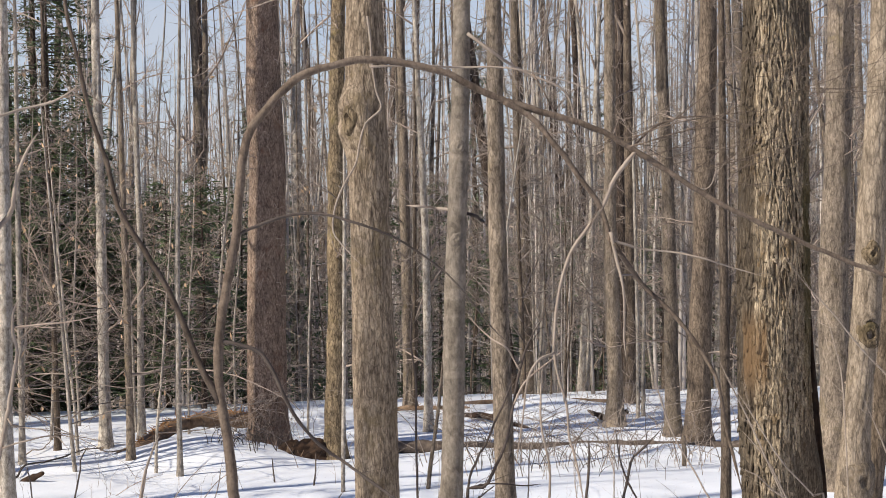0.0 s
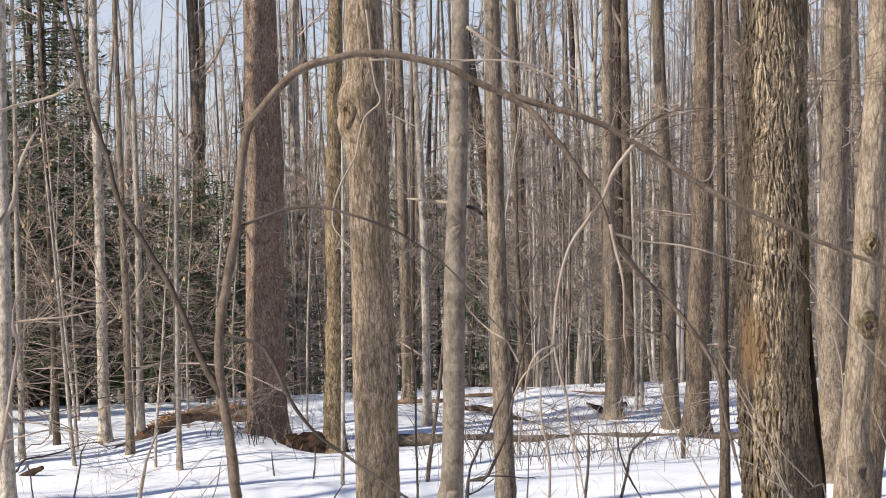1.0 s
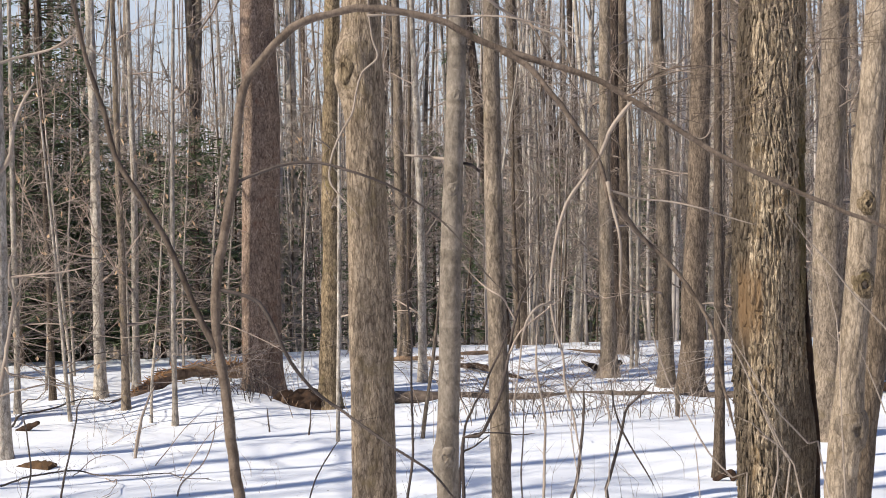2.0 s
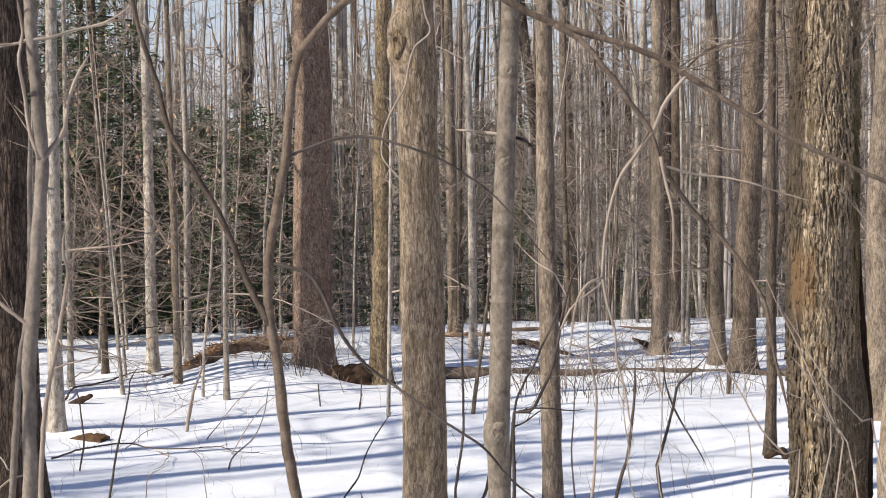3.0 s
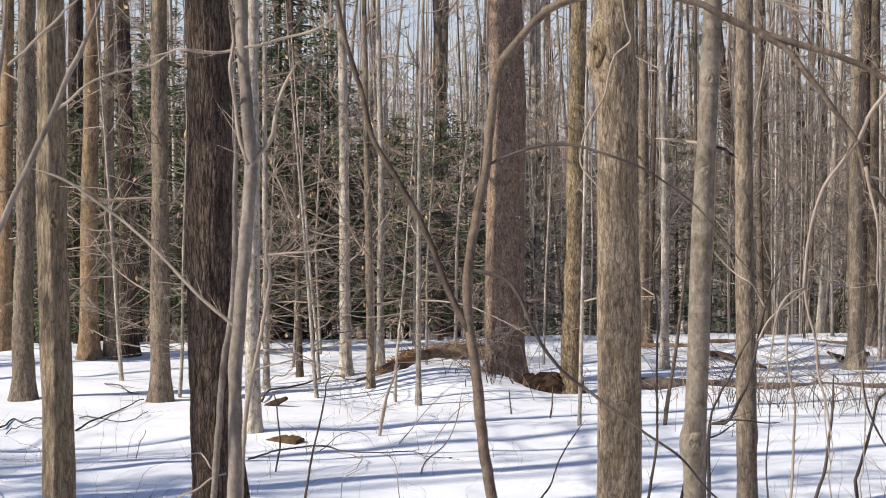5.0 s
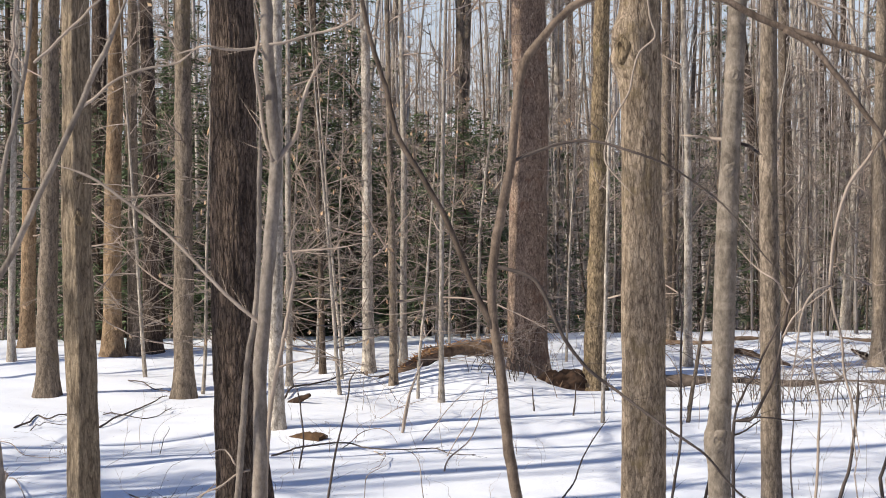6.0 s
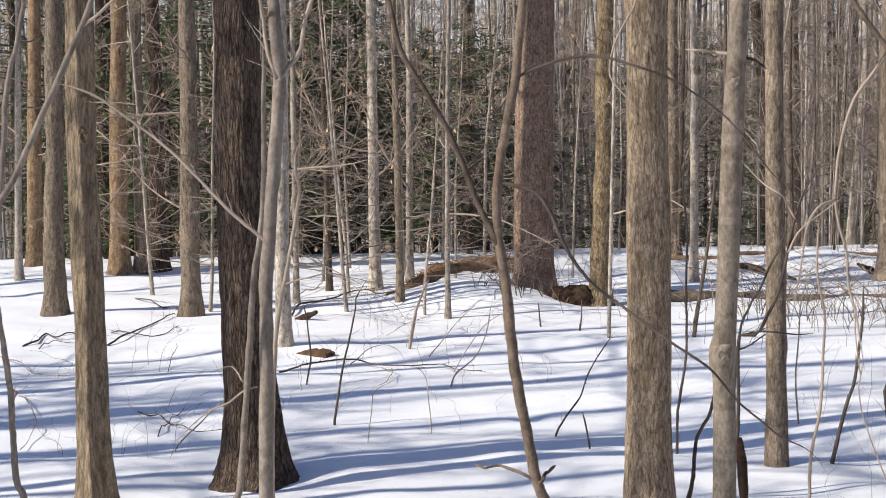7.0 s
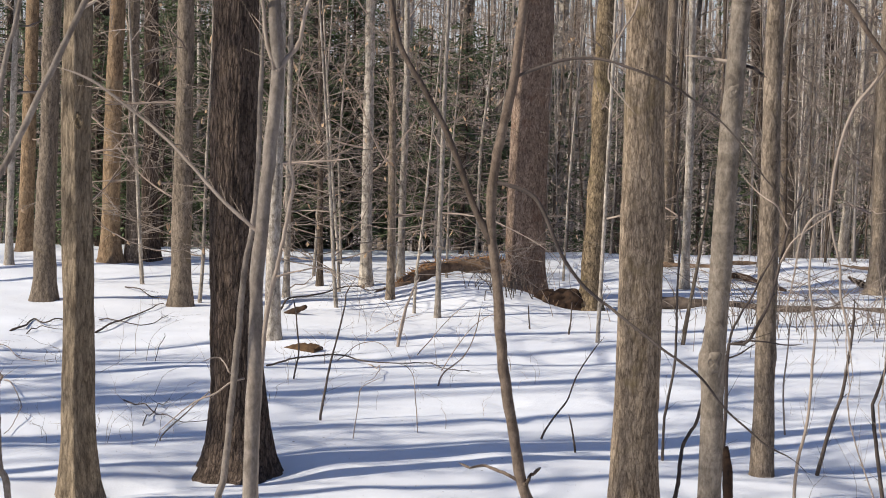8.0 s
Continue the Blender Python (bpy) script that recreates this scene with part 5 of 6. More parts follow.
def wood_wedge(x, y, turn, length):
    """A split wedge of wood: thin at one end, broken off square at the other, bark on its back."""
    t = thing("wood_chunk", x, y, gz(x, y), "flat brown wedge of split wood lying in the snow", "wood")
    t.matrix_world = pose(x, y, gz(x, y), 0, 0, turn)
    n, m = 26, 14
    u, a = np.meshgrid(np.linspace(0, 1, n), np.linspace(0, np.pi, m), indexing="ij")
    high = 0.012 + 0.075 * np.clip(u * 1.6, 0, 1) ** 0.7 * (1 - 0.35 * np.clip(u - 0.75, 0, 1) / 0.25)
    wide = 0.035 + 0.055 * np.clip(u * 1.5, 0, 1)
    rag = fractal(u * 9 + 3, np.cos(a) * 2 + 5, np.sin(a) * 2, 9, 3)
    v = np.stack([u * length + (rag - 0.5) * 0.05 * (u > 0.9), np.cos(a) * wide * (0.8 + 0.4 * rag), np.sin(a) ** 0.6 * high * (0.6 + 0.8 * rag) - 0.02], -1)
    i, j = np.meshgrid(np.arange(n - 1), np.arange(m - 1), indexing="ij")
    q = np.stack([i * m + j, (i + 1) * m + j, (i + 1) * m + j + 1, i * m + j + 1], -1).reshape(-1, 4)
    p = Pile()
    p.add(v, q, [((n - 1) * m, (n - 1) * m + k, (n - 1) * m + k + 1) for k in range(1, m - 1)])
    part("body", p, SPLIT, t)


wood_wedge(-2.96, 19.56, -28.0, 0.47)
log_thing("root_chunk", "dark upturned root wood beside a pale trunk", [(4.6, 27.75, 0.17), (4.68, 27.7, 0.13), (4.8, 27.7, 0.08), (4.9, 27.7, 0.0)], 0.03, 0.055, ROTTEN, 0.3, seed=15, category="wood")
log_thing("root_chunk", "dark upturned root wood beside a pale trunk", [(5.0, 27.8, 0.0), (5.1, 27.75, 0.07), (5.18, 27.75, 0.12), (5.26, 27.75, 0.15)], 0.055, 0.03, ROTTEN, 0.3, seed=16, category="wood")
log_thing("wood_chunk", "dark broken piece of wood in the snow", [(-3.35, 22.2, 0.0), (-3.2, 22.1, 0.09), (-3.05, 22.0, 0.16)], 0.05, 0.03, ROTTEN, seed=12, category="wood")
log_thing("far_limb", "dark fallen limb beyond the pale trunk", [(7.2, 24.4, 0.03), (8.4, 24.0, 0.1), (9.6, 23.6, 0.04)], 0.08, 0.05, ROTTEN, seed=13, category="log")
log_thing("dead_stub", "dark rotten flaking dead stub beside the beech", [(1.185, 11.3, -0.2), (1.172, 11.3, 0.1), (1.154, 11.3, 0.39), (1.140, 11.3, 0.6), (1.127, 11.3, 0.73)], 0.05, 0.033, ROTTEN, 0.2, 20, seed=17, category="stump")
log_thing("rotten_wood", "reddish rotten wood at a sapling's foot", [(4.26, 17.55, -0.02), (4.36, 17.5, 0.05), (4.43, 17.5, 0.06), (4.47, 17.5, 0.0)], 0.03, 0.04, ROTTEN, seed=14, category="wood")


def stump_thing(x, y):
    t = thing("rotten_stump", x, y, gz(x, y), "dark rotten stump with a reddish broken side", "stump")
    th = np.arange(40) * 2 * np.pi / 40
    z = np.linspace(-0.15, 0.3, 16)
    zz, tt = np.meshgrid(z, th, indexing="ij")
    r = 0.17 * (1.25 - 2.2 * np.clip(zz, 0, 1)) * (0.35 + 1.3 * fractal(np.cos(tt) * 2 + 9, np.sin(tt) * 2 + 9, zz * 6 + 9, 3, 3))
    top = 0.20 * vnoise(np.cos(tt) * 3 + 20, np.sin(tt) * 3 + 20, 0 * zz, 5) * (zz / 0.3)
    v = np.stack([r * 2.0 * np.cos(tt), r * np.sin(tt), (zz + top) * 0.62], -1).reshape(-1, 3)
    v = np.vstack([v, [[0.05, 0, -0.05]]])
    q, tris, n = [], [], 40
    for i in range(15):
        for j in range(n):
            q.append((i * n + j, i * n + (j + 1) % n, (i + 1) * n + (j + 1) % n, (i + 1) * n + j))
    for j in range(n):
        tris.append((15 * n + j, 15 * n + (j + 1) % n, 16 * n))
    p = Pile()
    p.add(v, q, tris)
    part("body", p, ROTTEN, t)
    p = Pile()
    rng = np.random.default_rng(8)
    a = np.stack([rng.uniform(-0.3, -0.1, 24), rng.uniform(-0.16, -0.08, 24), rng.uniform(-0.02, 0.12, 24)], 1)
    p.slivers(a, a + np.stack([rng.normal(0, 0.03, 24), rng.normal(-0.01, 0.02, 24), rng.uniform(0.05, 0.13, 24)], 1), rng.uniform(0.012, 0.024, 24))
    tagged(part("splinters", p, DEADWOOD, t, "reddish splintered wood", False), kind="stuff")


stump_thing(0.17, 24.25)


def brush_pile(rng, count, spread_x, spread_y, height, r=0.003, flat=0.5):
    """Thin arching twigs that rise from one patch of ground."""
    p = Pile()
    for k in range(count):
        x, y = rng.normal(0, spread_x), rng.normal(0, spread_y)
        az, lean = rng.uniform(0, 2 * math.pi), rng.uniform(0.1, 1.0) * flat
        h = height * (0.25 + 0.9 * rng.random() ** 1.5)
        pts = [(x, y, -0.1)]
        for q in range(1, 5):
            u = q / 4
            pts.append((x + math.cos(az) * lean * h * u ** 1.6 + rng.normal(0, 0.03), y + math.sin(az) * lean * h * u ** 1.6 + rng.normal(0, 0.03), h * (u - 0.25 * lean * u * u)))
        pts = smooth_line(pts, 9)
        p.tube(pts, np.linspace(r * rng.uniform(0.8, 1.5), r * 0.35, 9), 4, False)
        m = 7
        at = rng.integers(2, 8, m)
        way = pts[at] - pts[at - 1]
        way = way / np.linalg.norm(way, axis=1)[:, None] + rng.normal(0, 0.5, (m, 3))
        p.slivers(pts[at], pts[at] + way * rng.uniform(0.05, 0.22, (m, 1)) * h, np.full(m, r * 0.5))
    return p


def brush(name, label, x, y, seed, count, sx, sy, h, mat, r=0.003, flat=0.6):
    ob = new(name, brush_pile(np.random.default_rng(seed), count, sx, sy, h, r, flat).mesh(name, mat))
    ob.matrix_world = pose(x, y, gz(x, y))
    return tagged(ob, label, "brush", kind="stuff")


brush("brush", "tangle of thin bare twigs over a fallen log", 3.4, 23.3, 61, 62, 1.0, 0.6, 1.4, UNDER_TWIG, 0.0048, 1.7)
brush("brush", "dense tangle of brown twigs before a fallen log", 3.1, 22.6, 77, 44, 0.5, 0.5, 1.1, DARK_TWIG, 0.0044, 1.7)
brush("brush", "tangle of thin bare twigs in the snow", 4.9, 22.6, 62, 40, 1.0, 0.8, 1.4, UNDER_TWIG, 0.0034, 1.6)
brush("brush", "dense tangle of brown twigs before a fallen log", 4.2, 23.0, 78, 46, 0.9, 0.5, 1.0, UNDER_TWIG, 0.0045, 1.8)
brush("brush", "tangle of thin bare twigs in the snow", 2.9, 20.6, 63, 24, 0.8, 0.8, 1.3, UNDER_TWIG, 0.003, 1.6)
brush("brush", "thin dry weed stalks standing in the snow", 2.6, 15.6, 64, 9, 0.7, 0.7, 0.8, PALE_TWIG, 0.0024, 0.9)
brush("brush", "thin dry weed stalks standing in the snow", 0.2, 17.0, 65, 10, 1.0, 0.6, 0.3, TWIG, 0.0015, 0.6)
brush("brush", "thin dry weed stalks standing in the snow", -0.9, 16.6, 66, 9, 0.6, 0.6, 0.35, TWIG, 0.0015, 0.6)
brush("brush", "low bare twigs in the snow", -2.0, 18.7, 67, 16, 0.7, 0.6, 0.6, TWIG, 0.0024, 1.6)
brush("brush", "low bare twigs in the snow", -1.2, 20.8, 68, 14, 0.9, 0.6, 0.6, TWIG, 0.0022, 0.9)
brush("brush", "low bare twigs in the snow", -3.0, 16.0, 69, 12, 0.6, 0.6, 0.5, TWIG, 0.002, 1.5)
brush("brush", "low bare twigs in the snow", -4.6, 18.4, 70, 16, 0.9, 0.8, 0.6, TWIG, 0.0022, 1.6)
brush("brush", "twigs sprouting at the pine's foot", -0.45, 24.75, 71, 40, 0.34, 0.1, 0.9, TWIG, 0.003, 0.7)
brush("brush", "low bare twigs beside the fallen log", -0.75, 24.1, 72, 30, 0.25, 0.2, 0.4, DARK_TWIG, 0.006, 1.4)
brush("brush", "bare twigs on the far mound", 4.2, 29.6, 73, 70, 1.6, 0.8, 0.7, TWIG, 0.0035, 1.8)
brush("brush", "bare twigs on the far mound", 6.6, 27.4, 74, 50, 1.0, 0.8, 0.9, TWIG, 0.004, 0.9)
brush("brush", "thin bare twigs beside the shaggy tree", 2.5, 11.6, 75, 10, 0.4, 0.3, 0.8, PALE_TWIG, 0.002, 0.6)
brush("brush", "low bare twigs in the snow", -3.9, 14.2, 76, 14, 0.35, 0.25, 0.6, TWIG, 0.002, 1.5)


def lying(name, label, pts, r0, r1, mat):
    """A bare branch that lies on the snow, with a few side twigs."""
    x0, y0 = pts[0]
    t = thing(name, x0, y0, gz(x0, y0), label, "branch")
    rng = np.random.default_rng(int(abs(x0 * 731 + y0 * 97)))
    flat = smooth_line([(x, y, 0.0) for x, y in pts], 6 * len(pts))
    n = len(flat)
    hump = np.interp(np.linspace(0, 1, n), np.linspace(0, 1, 7), np.concatenate([[0.0], rng.uniform(0.0, 0.07, 5), [0.03]]))
    line = np.array([(x, y, gz(x, y) + h + r0 * 0.5) for (x, y, _), h in zip(flat, hump)]) - np.array([x0, y0, gz(x0, y0)])
    p = Pile()
    p.tube(line + rng.normal(0, r0 * 0.15, (n, 3)), np.linspace(r0, r1, n), 7)
    limb = part("branch", p, mat, t)
    k = 3 * len(pts)
    at = rng.integers(2, n - 1, k)
    way = line[at] - line[at - 1]
    way = way / np.linalg.norm(way, axis=1)[:, None] + rng.normal(0, 0.6, (k, 3)) * np.array([1, 1, 0.35]) + np.array([0, 0, 0.12])
    p = Pile()
    p.slivers(line[at], line[at] + way * rng.uniform(0.08, 0.4, (k, 1)), np.full(k, r1 * 0.5))
    tagged(part("twig_spray", p, mat, limb), kind="stuff")


def arched(name, label, y, line, r0, r1, mat):
    t = thing(name, line[0][0], y, gz(line[0][0], y), label, "twig")
    stem(t, "stem", y, line, r0, r1, mat)


lying("fallen_branch", "dark crooked branch lying on the snow", [(-6.22, 20.03), (-6.17, 20.36), (-6.18, 20.85), (-5.96, 20.58), (-5.81, 20.80), (-5.42, 20.50)], 0.013, 0.006, DARK_TWIG)
lying("fallen_branch", "thin dark branch lying on the snow", [(-5.97, 19.83), (-5.94, 20.20), (-5.68, 19.95), (-5.54, 20.06)], 0.007, 0.003, DARK_TWIG)
lying("fallen_branch", "dark straight branch lying on the snow", [(-5.24, 20.10), (-5.17, 20.87), (-5.07, 21.93), (-5.04, 22.79)], 0.013, 0.006, DARK_TWIG)
lying("fallen_branch", "thin dark branch lying on the snow", [(-5.45, 21.09), (-5.24, 20.87), (-4.92, 20.81), (-4.74, 21.08), (-4.69, 21.44)], 0.008, 0.004, DARK_TWIG)
lying("fallen_branch", "thin dark branch lying on the snow", [(-5.93, 24.38), (-5.46, 23.65), (-5.06, 23.21), (-4.71, 23.01)], 0.01, 0.005, DARK_TWIG)
lying("fallen_branch", "thin forked twig on the snow", [(-6.26, 19.26), (-5.91, 18.76), (-5.55, 18.20), (-5.08, 17.81)], 0.007, 0.003, TWIG)
lying("fallen_branch", "thin crooked twig on the snow", [(-5.14, 16.35), (-4.92, 15.92), (-4.60, 15.11), (-4.45, 14.13)], 0.006, 0.003, TWIG)
lying("fallen_branch", "thin crooked twig on the snow", [(-3.47, 14.87), (-3.48, 15.29), (-3.48, 15.62), (-3.45, 15.85)], 0.006, 0.003, DARK_TWIG)
lying("fallen_branch", "thin forked twig on the snow", [(-3.86, 15.80), (-3.60, 15.49), (-3.39, 15.24), (-3.18, 15.05), (-2.95, 15.08)], 0.007, 0.003, DARK_TWIG)
lying("fallen_branch", "long thin fallen branch arching over the snow", [(-2.89, 17.91), (-2.70, 18.42), (-2.49, 18.71), (-2.20, 18.82), (-1.93, 18.54), (-1.62, 18.43), (-1.32, 18.39), (-1.06, 17.98), (-0.81, 18.00)], 0.011, 0.004, DARK_TWIG)
lying("fallen_branch", "thin curved twig on the snow", [(-1.90, 18.51), (-1.71, 17.72), (-1.70, 17.15), (-1.78, 17.01)], 0.007, 0.003, TWIG)
lying("fallen_branch", "dark crooked branch lying on the snow", [(-3.48, 22.58), (-3.49, 23.28), (-3.35, 23.73), (-3.06, 24.22), (-2.90, 25.05), (-2.52, 24.29), (-2.21, 24.33)], 0.015, 0.007, DARK_TWIG)
lying("fallen_branch", "thin branch lying on the snow", [(-3.75, 24.87), (-3.57, 25.60), (-3.49, 26.60), (-3.17, 26.49)], 0.009, 0.005, TWIG)
arched("snow_twig", "thin twig bowed over the snow", 18.85, [(-2.267, 0.000), (-2.206, 0.044), (-2.071, 0.164), (-1.900, 0.216), (-1.765, 0.169), (-1.679, 0.060)], 0.006, 0.003, TWIG)
arched("snow_twig", "fine leaning twig in the snow", 19.27, [(-1.454, 0.000), (-1.318, 0.178), (-1.134, 0.406), (-0.913, 0.609)], 0.007, 0.003, TWIG)
arched("snow_twig", "fine leaning twig in the snow", 18.08, [(-1.131, 0.000), (-0.947, 0.310), (-0.752, 0.548), (-0.487, 0.715)], 0.006, 0.003, TWIG)
arched("snow_twig", "fine twig bowed over the snow", 20.84, [(-2.367, 0.000), (-2.097, 0.018), (-1.828, 0.172), (-1.492, 0.285)], 0.006, 0.003, TWIG)
arched("snow_twig", "fine drooping twig in the snow", 14.58, [(-1.627, 0.000), (-1.589, 0.289), (-1.561, 0.453), (-1.382, 0.552)], 0.005, 0.003, TWIG)
arched("snow_twig", "fine drooping twig in the snow", 15.07, [(-1.121, 0.000), (-1.142, 0.257), (-1.163, 0.454), (-1.232, 0.571), (-1.306, 0.599)], 0.005, 0.003, TWIG)
arched("snow_twig", "fine leaning twig in the snow", 14.41, [(-3.213, 0.000), (-3.020, 0.196), (-2.828, 0.381), (-2.614, 0.500), (-2.495, 0.540)], 0.007, 0.004, PALE_TWIG)
arched("snow_twig", "fine leaning twig in the snow", 18.11, [(-4.104, -0.000), (-4.017, 0.252), (-3.992, 0.342)], 0.005, 0.003, DARK_TWIG)

# ---------------------------------------------------------------- young trees with fine side branches


def leaf_pile(rng, crown, count):
    v = np.concatenate(crown.verts)
    at = v[rng.integers(0, len(v), count)]
    way = rng.normal(0, 0.5, (count, 3)) + np.array([0, 0, -0.8])
    way /= np.linalg.norm(way, axis=1)[:, None]
    side = np.cross(way, rng.normal(0, 1, (count, 3)))
    side /= np.linalg.norm(side, axis=1)[:, None]
    p = Pile()
    p.diamonds(at, way, side, rng.uniform(0.06, 0.12, count), rng.uniform(0.03, 0.055, count))
    return p


def young_tree(name, label, seed, height, r, low, limbs, reach, rise, mat, twig_mat, leaves=0, subs=5, twigs=5, gauge=1.3):
    rng = np.random.default_rng(seed)
    t = thing(name, 0, 0, 0, label, "sapling", "young trees")
    line = [(rng.normal(0, 0.03), 0.5), (rng.normal(0, 0.08), height * 0.35), (rng.normal(0, 0.15), height * 0.7)]
    pile, axis, radius = trunk_pile(line, r, height, 8, 0.35, "smooth", seed, 0.2, fine_top=height * 0.9)
    part("trunk", pile, mat, t)
    crown = crown_pile(rng, axis, radius, low, height, limbs, reach, rise, twigs, subs, gauge)
    part("crown", crown, twig_mat, t, "fine bare spreading twigs")
    if leaves:
        part("leaves", leaf_pile(rng, crown, leaves), LEAF, t, "few withered tan leaves", False)
    return t


BEECHES = [young_tree("young_beech", "young beech with level fine branches and withered tan leaves", 80 + k, 4.5 + k * 0.7, 0.02 + 0.003 * k, 0.5, 24, 2.0, (-0.2, 0.3), GREY, UNDER_TWIG, 30, 4, 4, 0.85) for k in range(3)]
WHIPS = [young_tree("young_tree", "slender bare young tree with fine twigs", 90 + k, 5.0 + 1.3 * k, 0.018 + 0.005 * k, 0.9, 20, 1.5, (0.2, 1.1), GREY if k % 2 else TAN, UNDER_TWIG, 0, 5, 5) for k in range(5)]


def scatter(kinds, spots, seed, lo=0.85, hi=1.2, first=True):
    """Stands copies on the spots; the first ones move there themselves."""
    rng = np.random.default_rng(seed)
    for k, (x, y) in enumerate(spots):
        ob = kinds[k % len(kinds)]
        m = pose(x, y, gz(x, y) - 0.05, rng.normal(0, 1.8), rng.normal(0, 1.8), rng.uniform(0, 360)) @ Matrix.Scale(rng.uniform(lo, hi), 4)
        if k < len(kinds) and first:
            ob.matrix_world = m
        else:
            copy_thing(ob, m).scale = m.to_scale()


def wedge_spots(rng, count, near, far, left=-24.0, right=25.0, power=0.6):
    """Random spots ahead, between two distances."""
    out = []
    while len(out) < count:
        d = near + (far - near) * rng.random() ** power
        a = radians(rng.uniform(left, right))
        out.append((math.sin(a) * d, math.cos(a) * d))
    return out


beech_spots = [(-1.75, 22.9), (-0.9, 27.4), (-2.8, 23.2), (-4.7, 23.4), (-1.6, 27.2), (-3.6, 26.6), (-2.0, 30.2), (0.2, 27.6), (-4.2, 24.6), (-3.0, 24.9), (-3.9, 22.4), (-2.4, 27.6), (-5.0, 26.4), (-1.2, 28.2), (-5.8, 24.9), (-0.3, 29.5), (-3.4, 28.6), (-6.4, 30.4), (-4.4, 29.4), (1.1, 33.0)]
scatter(BEECHES, beech_spots, 5)
scatter(WHIPS, wedge_spots(np.random.default_rng(6), 105, 30.5, 66, -21, 22) + wedge_spots(np.random.default_rng(16), 34, 26.5, 38, 0, 19), 7)

# ---------------------------------------------------------------- hemlocks


def hemlock(name, label, seed, height, r, spread_r):
    rng = np.random.default_rng(seed)
    t = thing(name, 0, 0, 0, label, "conifer", "hemlocks")
    pile, axis, radius = trunk_pile([(0.0, 1.0), (0.03, height * 0.5), (0.0, height * 0.9)], r, height, 10, 0.5, "smooth", seed, 0.3, fine_top=height * 0.95)
    part("trunk", pile, FURROWED, t)
    boughs, fol = Pile(), Pile()
    n = int(height * 13)
    for k in range(n):
        u = (k + rng.random()) / n
        z = 0.35 + (height - 0.4) * u
        length = (spread_r * (1 - u) ** 0.8 + 0.2) * rng.uniform(0.5, 1.15)
        az = rng.uniform(0, 2 * math.pi)
        s = np.linspace(0, 1, 5)
        droop = rng.uniform(0.1, 0.4)
        out = np.array([math.cos(az), math.sin(az), 0])
        pts = np.array([axis(z), 0, z]) + out * (s * length)[:, None] + np.array([0, 0, 1.0]) * (length * (0.15 * s - droop * s * s))[:, None]
        boughs.tube(pts, np.linspace(0.008 + 0.008 * length, 0.002, 5), 4, False)
        m = int(24 + 30 * length)
        f = rng.random(m) ** 0.7 * 4
        i = np.minimum(f.astype(int), 3)
        at = pts[i] + (pts[i + 1] - pts[i]) * (f - i)[:, None]
        across = np.cross(out, [0, 0, 1.0])
        sgn = rng.choice([-1.0, 1.0], m)
        off = rng.random(m) * (0.12 + 0.28 * length) * (1.15 - f / 4)
        at = at + across * (sgn * off)[:, None] + out * (off * 0.5)[:, None] + np.stack([rng.normal(0, 0.02, m), rng.normal(0, 0.02, m), -0.25 * off + rng.normal(0, 0.03, m)], 1)
        way = across * sgn[:, None] * 0.8 + out * 0.7 + rng.normal(0, 0.35, (m, 3)) + np.array([0, 0, -0.15])
        way /= np.linalg.norm(way, axis=1)[:, None]
        side = np.cross(way, np.array([0, 0, 1.0]) + rng.normal(0, 0.35, (m, 3)))
        side /= np.linalg.norm(side, axis=1)[:, None]
        fol.diamonds(at, way, side, rng.uniform(0.08, 0.22, m), rng.uniform(0.025, 0.055, m))
    part("bough_frame", boughs, DARK_TWIG, t)
    part("foliage", fol, NEEDLE, t, "drooping dark green needle sprays", False)
    return t


